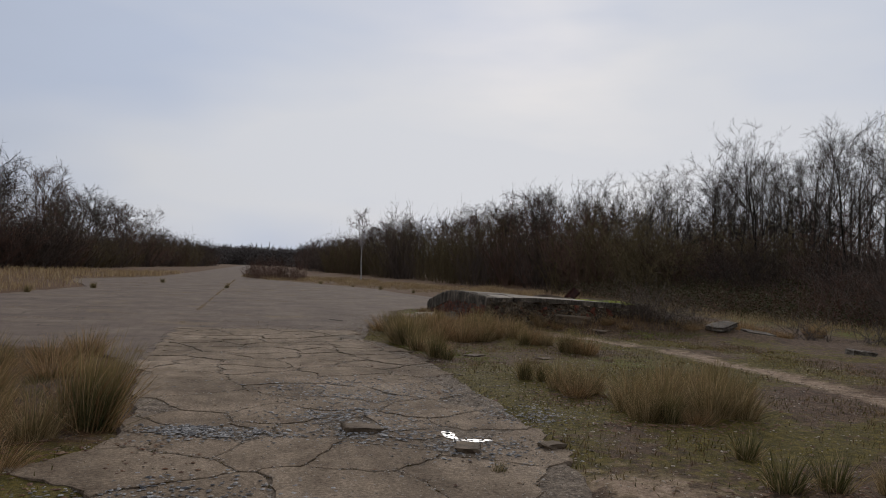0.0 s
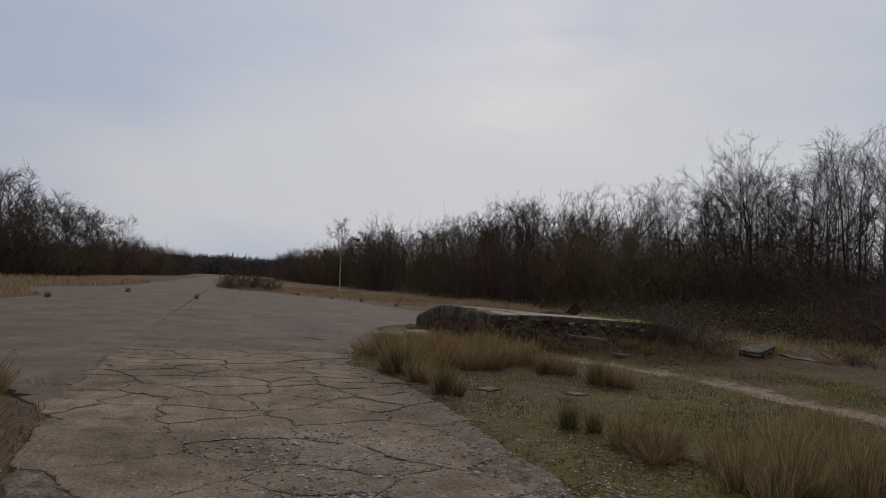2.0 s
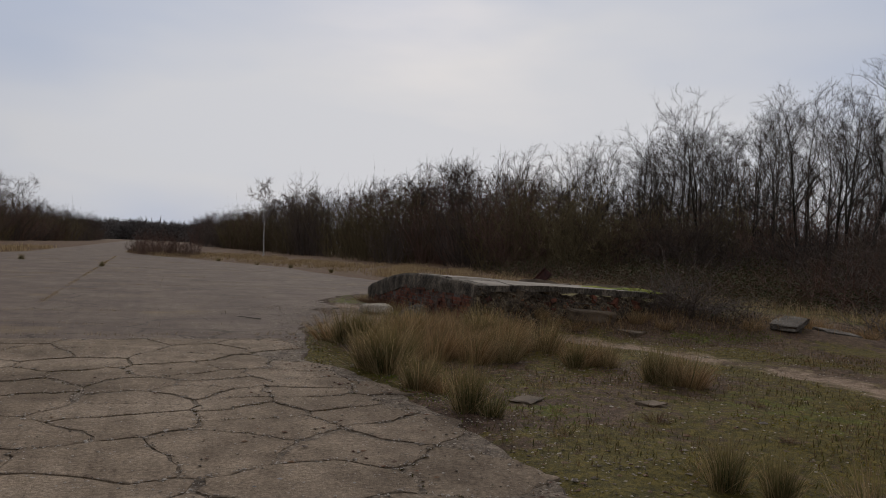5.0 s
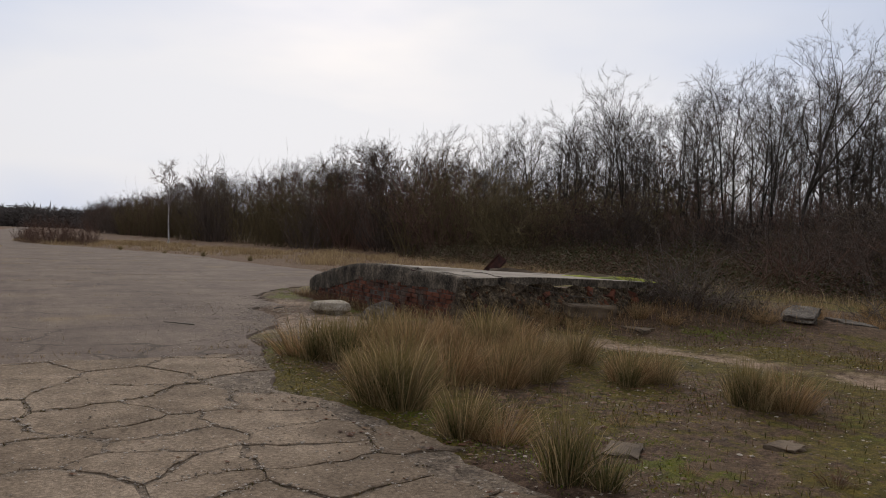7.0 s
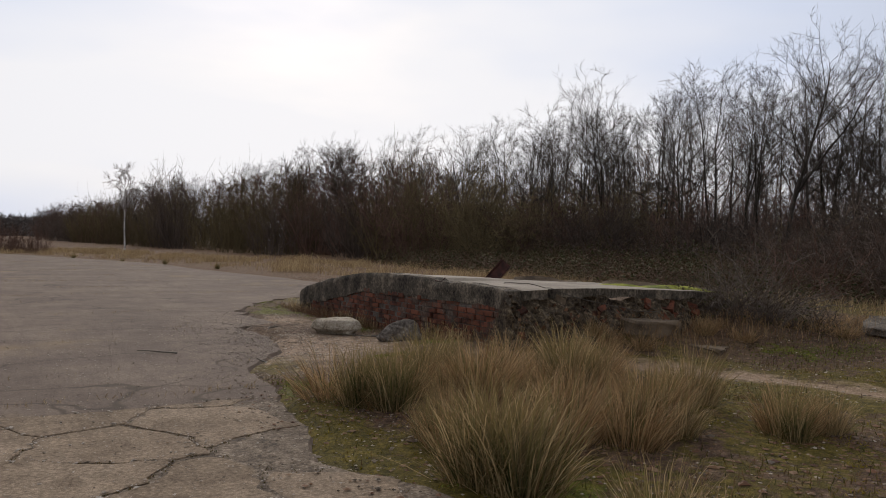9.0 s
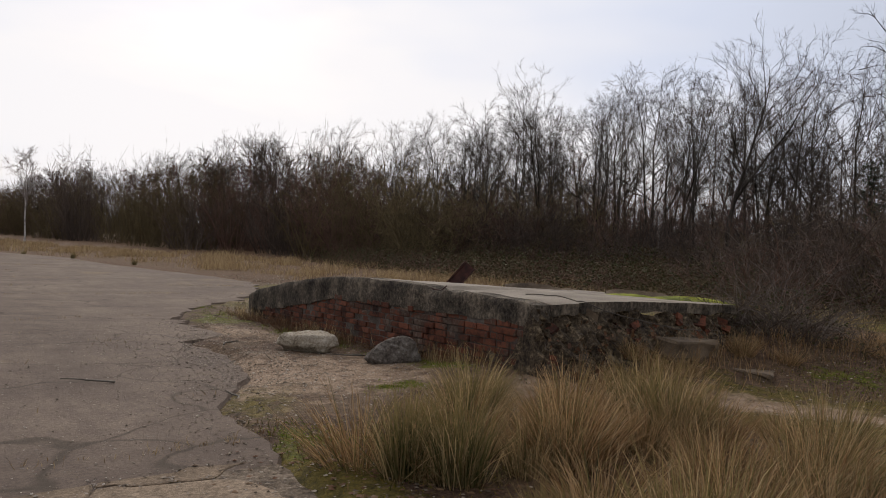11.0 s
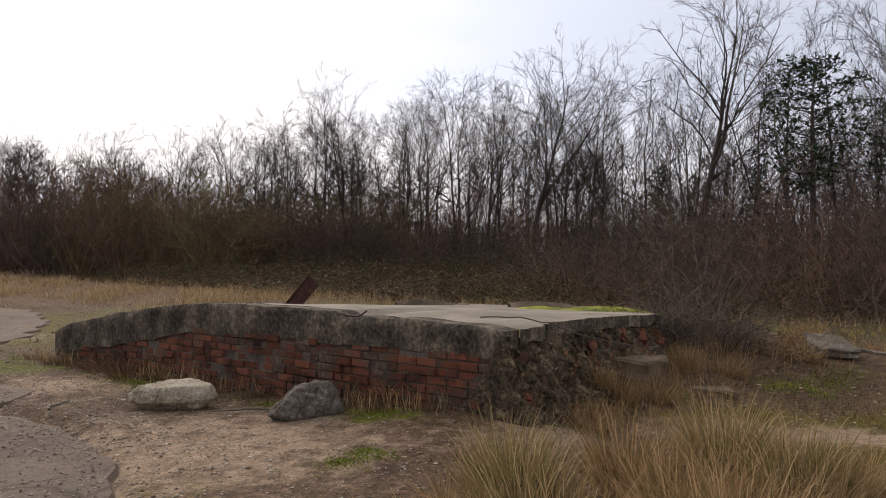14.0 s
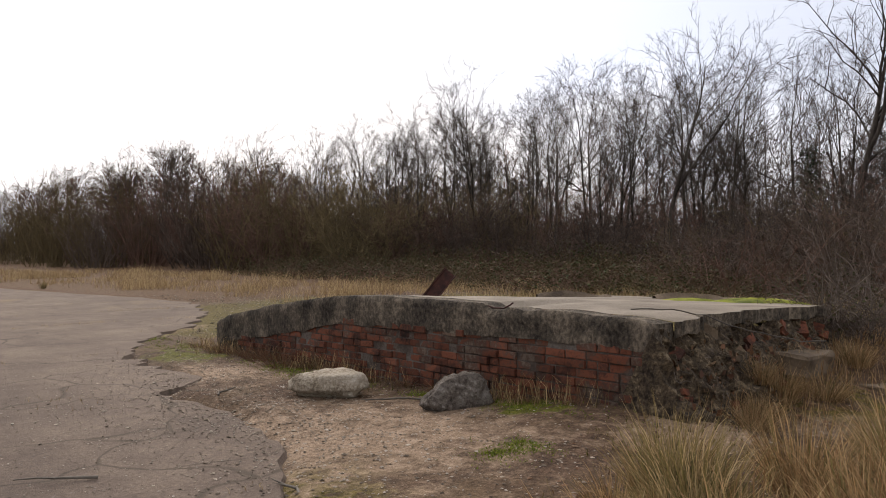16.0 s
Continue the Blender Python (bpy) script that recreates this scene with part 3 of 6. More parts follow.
def make_plates():
    rng = random.Random(11)
    joints = []
    for p in split_plates(rng):
        ring = []
        for i in range(len(p)):
            a, b = np.array(p[i]), np.array(p[(i + 1) % len(p)])
            n = max(1, int(np.linalg.norm(b - a) / 0.10))
            ring += [tuple(a + (b - a) * k / n) for k in range(n)]
        ring = np.array([wander(*q) for q in ring])
        c = ring.mean(0)
        r = edge(EDGE_R, c[1]) + rag(c[1], 1.0) - 0.08
        if c[0] > r or paved(*c) < 0.02:
            continue
        hole = min((c[0] - 1.0) ** 2 / 0.10 + (c[1] - 7.7) ** 2 / 0.2, (c[0] + 0.3) ** 2 / 0.2 + (c[1] - 7.4) ** 2 / 0.05, (c[0] - 2.05) ** 2 / 0.15 + (c[1] - 7.0) ** 2 / 0.2)
        if hole < 1:
            continue
        ring[:, 0] = np.minimum(ring[:, 0], [edge(EDGE_R, q[1]) + rag(q[1], 1.0) * 1.5 for q in ring])
        ring = ring - c
        gap = rng.choice((0.008, 0.012, 0.018, 0.026)) if 11.5 < c[1] < 18.5 else rng.choice((0.003, 0.005, 0.010, 0.014))
        rad = np.linalg.norm(ring, axis=1, keepdims=True)
        gap = 1.7 * gap * np.array([[0.12 + 2.3 * abs(noise.noise(Vector(((q[0] + c[0]) * 3.1, (q[1] + c[1]) * 3.1, 2)))) + 0.8 * abs(noise.noise(Vector(((q[0] + c[0]) * 14, (q[1] + c[1]) * 14, 5))))] for q in ring])
        inner = ring * np.maximum(0.3, 1 - gap / np.maximum(rad, 0.05))
        crest = ring * np.maximum(0.25, 1 - (gap * 1.5 + 0.014) / np.maximum(rad, 0.05))
        tx, ty, z0 = rng.gauss(0, 0.005), rng.gauss(0, 0.005), rng.gauss(0, 0.003)
        k = len(ring)
        v = [(q[0], q[1], z0 + tx * q[0] + ty * q[1]) for q in crest]
        v += [(q[0], q[1], z0 - 0.005 + tx * q[0] + ty * q[1]) for q in inner]
        v += [(q[0], q[1], -0.06) for q in inner]
        f = [tuple(range(k))]
        for lo in (0, k):
            f += [(lo + i, lo + k + i, lo + k + (i + 1) % k, lo + (i + 1) % k) for i in range(k)]
        g = Geo()
        g.add(v, f)
        ob = part("concrete_plate", g, M_PLATE, runway)
        ob.location = (c[0], c[1], 0)
        joints += [(c[0] + q[0], c[1] + q[1]) for q in ring[::2]]
    return joints


# ---- bare trees ----
def cone(g, p, q, r):
    """A thin three-sided twig from p to its tip q."""
    dx, dy, dz = q[0] - p[0], q[1] - p[1], q[2] - p[2]
    n = math.sqrt(dx * dx + dy * dy + dz * dz) + 1e-9
    dx, dy, dz = dx / n, dy / n, dz / n
    m = math.hypot(dx, dy)
    ax, ay = (-dy / m, dx / m) if m > 0.05 else (1.0, 0.0)
    bx, by, bz = -dz * ay, dz * ax, dx * ay - dy * ax
    k = len(g.v)
    x, y, z = p[0], p[1], p[2]
    h, w = 0.5 * r, 0.866 * r
    g.v += [(x + r * ax, y + r * ay, z), (x - h * ax + w * bx, y - h * ay + w * by, z + w * bz), (x - h * ax - w * bx, y - h * ay - w * by, z - w * bz), (q[0], q[1], q[2])]
    g.f += [(k, k + 1, k + 3), (k + 1, k + 2, k + 3), (k + 2, k, k + 3)]


def aside(rng, d, ang):
    ax = unit(np.cross(d, np.array([rng.gauss(0, 1), rng.gauss(0, 1), rng.gauss(0, 1)])))
    return unit(rot_about(d, ax, ang))


def along(pts, k):
    x = k * (len(pts) - 1)
    i = min(int(x), len(pts) - 2)
    return pts[i] + (pts[i + 1] - pts[i]) * (x - i), unit(pts[i + 1] - pts[i])


def grow_tree(rng, h, first=0.36, limbs=12, width=0.24, leaders=1, r0=0.14, twig_r=0.008, sprays=4, twig_l=0.05, kids=4, reach=0.80):
    """A leafless tree: a straight trunk or a fork, crooked limbs that branch, and short bent twigs to a rounded crown."""
    trunk, limb, twig = Geo(), Geo(), Geo()
    fine = sprays > 3

    def stem(p, d, ln, segs, crook, lift):
        pts = [p]
        for i in range(segs):
            d = unit(d + np.array([rng.gauss(0, crook), rng.gauss(0, crook), rng.gauss(0, crook * 0.6) + lift]))
            pts.append(pts[-1] + d * ln / segs)
        return pts

    def taper(r, pts, end):
        n = len(pts) - 1
        return [r * (1 - (1 - end) * i / n) for i in range(n + 1)]

    def spray(pts, n, r, lo=0.2):
        for _ in range(n):
            q, dd = along(pts, rng.uniform(lo, 1.0))
            ln = h * twig_l * rng.uniform(0.55, 1.3)
            e = unit(aside(rng, dd, rng.uniform(0.25, 1.0)) + np.array([0, 0, 0.15]))
            m = q + e * ln * 0.5
            e2 = unit(e + np.array([rng.gauss(0, 0.35), rng.gauss(0, 0.35), rng.gauss(0.08, 0.3)]))
            cone(twig, q, m + e * ln * 0.12, r)
            cone(twig, m, m + e2 * ln * 0.55, r * 0.75)
            for a in (0.35, 0.8):
                f = unit(e + np.array([rng.gauss(0, 0.75), rng.gauss(0, 0.75), rng.gauss(0.1, 0.5)]))
                c = q + e * ln * a * 0.6
                cone(twig, c, c + f * ln * rng.uniform(0.3, 0.5), r * 0.6)

    def limb_at(q, d, ln, r):
        pts = stem(q, d, ln, 5 if fine else 3, 0.2, 0.035)
        tube(limb, pts, taper(r, pts, 0.25), 4 if fine else 3, False)
        spray(pts, sprays, max(twig_r, r * 0.25), 0.5)
        for k in range(kids):
            t = 0.2 + 0.75 * (k + rng.random()) / kids
            bq, bd = along(pts, t)
            bp = stem(bq, unit(aside(rng, bd, rng.uniform(0.5, 0.95)) + np.array([0, 0, 0.12])), ln * rng.uniform(0.35, 0.6) * (1.1 - 0.5 * t), 3, 0.24, 0.03)
            br = max(twig_r * 1.3, r * 0.45)
            tube(limb, bp, taper(br, bp, 0.35), 3, False)
            spray(bp, sprays + 1, max(twig_r, br * 0.35))

    tp = stem(np.array([0.0, 0.0, -0.25]), unit(np.array([rng.gauss(0, 0.03), rng.gauss(0, 0.03), 1.0])), h * reach, 10, 0.05, 0.06)
    tube(trunk, tp, [r0 * 1.35] + taper(r0, tp, 0.1)[1:], 8 if fine else 5, False)
    arms = [(tp, r0, first, 1.0)]
    for n in range(leaders):
        k0 = first * rng.uniform(0.85, 1.15)
        q, dd = along(tp, k0)
        fp = stem(q, unit(aside(rng, dd, rng.uniform(0.3, 0.48)) + np.array([0, 0, 0.15])), h * (reach + 0.06 - k0 * reach), 8, 0.10, 0.05)
        rr = r0 * (1 - 0.8 * k0) * 0.8
        tube(trunk, fp, taper(rr, fp, 0.12), 6, False)
        arms.append((fp, rr, 0.28, 0.8))
    for pts, rr, start, size in arms:
        m = limbs if pts is tp else max(4, int(limbs * 0.6))
        for k in range(m):
            u = (k + 0.9 * rng.random()) / m
            q, dd = along(pts, start + (1.0 - start) * u)
            ln = h * width * size * (0.6 + 0.55 * math.sin(math.pi * min(1.0, 0.15 + 0.75 * u))) * rng.uniform(0.75, 1.2)
            limb_at(q, unit(aside(rng, dd, rng.uniform(0.7, 1.2) - 0.35 * u) + np.array([0, 0, 0.1])), ln, max(twig_r * 1.6, rr * (1.0 - 0.86 * u) * rng.uniform(0.3, 0.45)))
        spray(pts, sprays * 3, twig_r, 0.88)
    return trunk, limb, twig


def tree_thing(name, geos, bark, twigmat, label, category="tree", group="", limbmat=None):
    e = empty(name)
    for nm, g, m in zip(("trunk", "branch_crown", "twig_crown"), geos, (bark, limbmat or bark, twigmat)):
        o = part(nm, g, m, e, smooth=nm == "trunk")
        if nm != "trunk":
            o["kind"] = "stuff"
    return tagged(e, label, category, group)


def place_first(ob, x, y, turn, s=1.0, sz=None):
    ob.matrix_basis = pose(x, y, land(x, y), 0, 0, turn) @ Matrix.Diagonal((s, s, sz or s, 1))


class Kind:
    """A thing built once and copied; the first call of at() places the original itself."""

    def __init__(self, ob):
        self.ob, self.used = ob, False

    def at(self, x, y, turn, s=1.0, sz=None, z=None):
        m = pose(x, y, land(x, y) if z is None else z, 0, 0, turn) @ Matrix.Diagonal((s, s, sz or s, 1))
        if not self.used:
            self.used = True
            self.first = m
            return self.ob
        c = copy_thing(self.ob, m)
        return c

    def finish(self):
        if self.used:
            self.ob.matrix_basis = self.first
        else:
            for o in list(self.ob.children_recursive) + [self.ob]:
                bpy.data.objects.remove(o)


def make_trees():
    rng = random.Random(5)
    grp = "bare trees along the wood edge"
    kinds = []
    for i in range(7):
        oak = i in (1, 4, 6)
        geos = grow_tree(random.Random(100 + i), 14.8, (0.36, 0.40, 0.42, 0.38, 0.42, 0.40, 0.38)[i], (15, 11, 14, 15, 11, 13, 12)[i], (0.25, 0.28, 0.22, 0.25, 0.29, 0.22, 0.27)[i], (0, 1, 0, 1, 2, 0, 1)[i], (0.13, 0.17, 0.12, 0.13, 0.20, 0.11, 0.15)[i], 0.008, 5, 0.055, 4)
        lab = "tall leafless oak with crooked spreading limbs" if oak else "slender leafless woodland tree with fine crooked twigs"
        kinds.append(Kind(tree_thing("bare_tree", geos, M_BARK, M_TWIG, lab, "tree", grp)))
    back = []
    for i in range(4):
        geos = grow_tree(random.Random(200 + i), 13.0, 0.36, 12, 0.24, 0, 0.11, 0.012, 3, 0.075, 3)
        back.append(Kind(tree_thing("bare_tree", geos, M_BARK, M_TWIG, "slim leafless tree deep in the wood", "tree", "bare trees inside the wood")))
    far = []
    for i in range(4):
        geos = grow_tree(random.Random(250 + i), 13.0, 0.08, 20, 0.33, 0, 0.13, 0.022, 3, 0.10, 4, 0.72)
        far.append(Kind(tree_thing("bare_tree", geos, M_BARK, (M_TWIG, M_TWIG_RED, M_THICKET, M_TWIG)[i], "round-crowned leafless tree beyond the runway", "tree", "bare trees down the runway", M_TWIG)))
    # the trees that stand out along the edge: y, x, kind, scale
    front = [(38.6, 40, 1, 1.0), (28.9, 39.5, 4, 1.08), (35.9, 43, 2, 0.9), (32.4, 42, 0, 0.93), (26.4, 42, 3, 0.95), (25.2, 44, 6, 1.0), (22.1, 39, 2, 0.98),
             (20.4, 41, 0, 1.02), (18.6, 38, 6, 1.0), (16.4, 40, 3, 1.0)]
    front += [(42.3, 42, 3, 0.9), (43.8, 40, 5, 0.98), (45.6, 43, 0, 1.0), (47.6, 41, 2, 0.92), (50.8, 43, 5, 0.97),
             (53.4, 41, 6, 0.98), (57.2, 42, 0, 1.0), (60.0, 41, 3, 0.95), (64.8, 40, 5, 0.93), (69.6, 41, 1, 0.86), (76.5, 42, 6, 0.95), (82, 41, 4, 0.93), (90.5, 41, 0, 1.02),
             (55.0, 46, 2, 0.9), (40.2, 46, 5, 0.95), (30.5, 46, 5, 0.92), (13.5, 39, 0, 0.97), (10.5, 41, 5, 1.0), (7, 40, 1, 0.9)]
    for y, x, k, s in front:
        kinds[k].at(x + rng.uniform(-0.6, 0.6), y, rng.uniform(0, 360), s * rng.uniform(0.97, 1.03))
    for y in np.arange(96, 150, 4.5):
        kinds[rng.randrange(7)].at(40 + rng.uniform(-3, 3), y + rng.uniform(-2, 2), rng.uniform(0, 360), rng.uniform(0.9, 1.08))
    for i in range(90):
        y = 92 + 330 * (i / 90) ** 1.4
        edge_x = float(np.interp(y, (92, 130, 230, 420), (35, 31, 24, 20)))
        far[rng.randrange(4)].at(edge_x + rng.uniform(0, 14), y + rng.uniform(-2, 2), rng.uniform(0, 360), rng.uniform(0.88, 1.08))
    for i in range(84):
        y = 8 + 112 * (i + rng.random()) / 84
        back[rng.randrange(4)].at(rng.uniform(45, 66), y, rng.uniform(0, 360), rng.uniform(0.9, 1.08))
    for i in range(36):
        far[rng.randrange(4)].at(rng.uniform(54, 90), 8 + 120 * (i + rng.random()) / 36, rng.uniform(0, 360), rng.uniform(0.8, 1.0))
    for i in range(34):
        kinds[rng.choice((0, 2, 3, 5))].at(rng.uniform(42, 54), 36 + 42 * (i + rng.random()) / 34, rng.uniform(0, 360), rng.uniform(0.88, 1.02))
    # west side of the runway
    for i in range(66):
        y = 96 + 330 * (i / 66) ** 1.4
        edge_x = float(np.interp(y, (96, 130, 230, 430), (-29, -30, -27, -22)))
        far[rng.randrange(4)].at(edge_x - rng.uniform(0, 16), y + rng.uniform(-2, 2), rng.uniform(0, 360), rng.uniform(1.12, 1.35) if y < 230 else rng.uniform(0.9, 1.1))
    kinds += far
    for k in kinds + back:
        k.finish()


def grow_bush(rng, h, w, stems, kids, r=0.02, droop=0.0):
    """Crooked stems that fan out from the ground, cross one another and fray into side twigs, domed on top."""
    g, tw = Geo(), Geo()
    for i in range(stems):
        a, rad = rng.uniform(0, 2 * math.pi), w * 0.36 * math.sqrt(rng.random())
        p = np.array([rad * math.cos(a), rad * math.sin(a), -0.1])
        out = rad / (w * 0.36)
        b = a + rng.gauss(0, 0.9)
        d = unit(np.array([math.cos(b) * (0.1 + 0.8 * out), math.sin(b) * (0.1 + 0.8 * out), 1.0]))
        ln = h * rng.uniform(0.6, 1.05) * (1 - 0.18 * out * out)
        pts = [p]
        for s in range(4):
            d = unit(d + np.array([rng.gauss(0, 0.3), rng.gauss(0, 0.3), 0.05 - droop * s]))
            pts.append(pts[-1] + d * ln / 4)
        tube(g, pts, [r, r * 0.85, r * 0.65, r * 0.4, 0], 3)
        for k in range(kids):
            q, d1 = along(pts, rng.uniform(0.12, 0.98))
            dd = unit(d1 * 0.6 + np.array([rng.gauss(0, 0.7), rng.gauss(0, 0.7), rng.gauss(0.1, 0.45) - droop]))
            l2 = ln * rng.uniform(0.10, 0.30)
            cone(tw, q, q + dd * l2, r * 0.42)
            e2 = unit(dd + np.array([rng.gauss(0, 0.7), rng.gauss(0, 0.7), rng.gauss(0.1, 0.5) - droop]))
            q2 = q + dd * l2 * rng.uniform(0.2, 0.8)
            cone(tw, q2, q2 + e2 * l2 * rng.uniform(0.4, 0.9), r * 0.36)
    return g, tw


def leaf_cloud(rng, g, n, w, h, size, low=0.0):
    """Small folded leaves spread through a mound."""
    for i in range(n):
        a, rad = rng.uniform(0, 2 * math.pi), w * 0.5 * math.sqrt(rng.random())
        z = low + (h - low) * rng.random() * (1 - 0.7 * (2 * rad / w) ** 2)
        p = np.array([rad * math.cos(a), rad * math.sin(a), z])
        u = unit(np.array([rng.gauss(0, 1), rng.gauss(0, 1), rng.gauss(0, 0.6)]))
        t = unit(np.cross(u, np.array([rng.gauss(0, 1), rng.gauss(0, 1), rng.gauss(0, 1)])))
        nrm = np.cross(u, t)
        s = size * rng.uniform(0.6, 1.3)
        g.add([p, p + u * s * 0.5 + t * s * 0.35 + nrm * s * 0.12, p + u * s, p + u * s * 0.5 - t * s * 0.35 + nrm * s * 0.12], [(0, 1, 2), (0, 2, 3)])


def bush_thing(name, g, mat_, label, category="bush", group="", leaves=None):
    e = empty(name)
    for nm, gg in zip(("stem_tangle", "twig_tangle"), g if isinstance(g, tuple) else (g,)):
        part(nm, gg, mat_, e)["kind"] = "stuff"
    if leaves is not None:
        part("leafage", leaves, M_BRAMBLE, e)["kind"] = "stuff"
    return tagged(e, label, category, group)


def make_thickets():
    rng = random.Random(21)
    grp = "leafless thicket along the wood edge"
    tall = [Kind(bush_thing("thicket", grow_bush(random.Random(300 + i), 5.0, 5.6, 36, 17, 0.026), m, lab, "thicket", grp)) for i, (m, lab) in enumerate(
        ((M_THICKET, "dense grey-brown leafless thicket"), (M_TWIG_RED, "dense red-brown leafless thicket"), (M_TWIG_OLIVE, "dense olive-brown willow thicket"), (M_TWIG, "dark tangled leafless thicket")))]
    willow = [Kind(bush_thing("willow_thicket", grow_bush(random.Random(380 + i), 5.0, 5.8, 46, 18, 0.034), m, lab, "thicket", "willows beside the far runway")) for i, (m, lab) in enumerate(
        ((M_TWIG_OLIVE, "rounded olive-brown willow thicket without leaves"), (M_THICKET, "rounded grey-brown willow thicket without leaves"), (M_TWIG_RED, "rounded red-brown willow thicket without leaves")))]
    low = []
    for i, (m, lab) in enumerate(((M_TWIG_RED, "low brown bramble scrub with withered leaves"), (M_TWIG_OLIVE, "low olive bramble scrub with a few green leaves"))):
        lv = Geo()
        leaf_cloud(random.Random(330 + i), lv, 700, 4.0, 1.7, 0.12)
        low.append(Kind(bush_thing("scrub", grow_bush(random.Random(340 + i), 1.9, 4.2, 46, 10, 0.010, 0.10), m, lab, "scrub", "bramble scrub before the trees", lv)))
    # understorey below the trees on the east side
    for y in np.arange(4, 100, 2.1):
        for x0, up in ((36.5, 0.92), (40.5, 1.35), (48, 2.1)):
            near = 1.2 if y < 33 else 1.0
            tall[rng.choice((0, 0, 1, 3, 2))].at(x0 + rng.uniform(-1.5, 1.5), y + rng.uniform(-1, 1), rng.uniform(0, 360), rng.uniform(0.85, 1.2), up * near * rng.uniform(0.65, 1.2))
    # willows that swell forward towards the far runway
    for i in range(88):
        k = i / 88
        y = 54 + 220 * k ** 1.5
        front = float(np.interp(y, (54, 67, 90, 130, 280), (30, 25, 22, 19, 13)))
        s = rng.uniform(0.9, 1.4)
        willow[rng.choice((0, 0, 1, 2))].at(front + rng.uniform(0, 13) + 3 * s, y, rng.uniform(0, 360), s, s * float(np.interp(y, (54, 75, 110, 280), (1.1, 1.7, 2.1, 1.9))) * rng.uniform(0.75, 1.1))
    # nearer dark scrub at the south-east
    for x, y, s, sz in ((30, 27, 1.1, 0.95), (31, 23, 1.2, 1.05), (29, 19.5, 1.1, 1.0), (27, 16, 1.1, 1.0), (30, 14, 1.2, 1.1), (26, 11.5, 1.0, 0.95), (29, 9, 1.2, 1.0), (33, 32, 1.1, 0.8), (34, 17, 1.2, 1.2), (33, 12, 1.2, 1.2), (24, 7, 1.0, 0.9), (27, 4, 1.2, 1.1)):
        tall[rng.choice((3, 0, 0, 1))].at(x, y, rng.uniform(0, 360), s, sz * 1.15)
    for x, y, s, sz in ((24.2, 27.5, 0.9, 0.7), (24.5, 24.2, 0.9, 0.8), (24, 21.0, 0.9, 0.8), (23.6, 17.6, 0.9, 0.85), (22, 14.6, 0.9, 0.85), (20.8, 12, 0.85, 0.8), (20.4, 8.8, 0.9, 0.85), (22, 6, 1.0, 0.9), (27, 30.5, 0.9, 0.65), (27, 25, 1.0, 0.9), (26.5, 19, 1.0, 1.0)):
        tall[rng.choice((0, 0, 1))].at(x, y, rng.uniform(0, 360), s, sz)
    # low scrub in front
    for y in np.arange(17, 60, 2.6):
        f = float(np.interp(y, (17, 24, 34, 42, 60), (25, 23, 22.5, 24, 26)))
        for c in range(4):
            low[rng.randrange(2)].at(f + c * 3.2 + rng.uniform(-0.8, 0.8), y + rng.uniform(-1, 1), rng.uniform(0, 360), rng.uniform(0.8, 1.15), rng.uniform(0.75, 1.2) * (0.75 + 0.12 * c))
    # west side
    for i in range(60):
        y = 91 + 300 * (i / 60) ** 1.8
        s = rng.uniform(0.8, 1.2)
        willow[rng.choice((0, 1, 1, 2))].at(-26 + min(8, (y - 92) * 0.05) - rng.uniform(0, 9), y, rng.uniform(0, 360), s * 1.4, s * rng.uniform(1.0, 2.1))
    for k in tall + low + willow:
        k.finish()
    # red bushes on the runway's far middle
    red = Kind(bush_thing("red_bush", grow_bush(random.Random(360), 1.9, 2.6, 70, 9, 0.013), M_TWIG_RED, "reddish leafless bush growing on the paving", "bush", "red bushes on the runway"))
    for x, y, s in ((0.4, 86, 1.0), (2.2, 84, 1.15), (4.0, 82, 0.9), (1.2, 90, 1.2), (3.4, 92, 1.1), (5.2, 88, 0.8), (-0.4, 93, 0.9)):
        red.at(x, y, rng.uniform(0, 360), s * 0.9, s * 1.6, z=-0.05)
    red.finish()


def make_birch():
    geos = grow_tree(random.Random(77), 9.6, 0.42, 8, 0.17, 1, 0.10, 0.022, 4, 0.09, 3, 0.86)
    b = tree_thing("birch_tree", geos, M_BIRCH, M_BIRCHTWIG, "young white-barked birch with a forked trunk and bare twigs", "tree", "", M_BIRCHTWIG)
    place_first(b, 13.6, 97.5, 200)


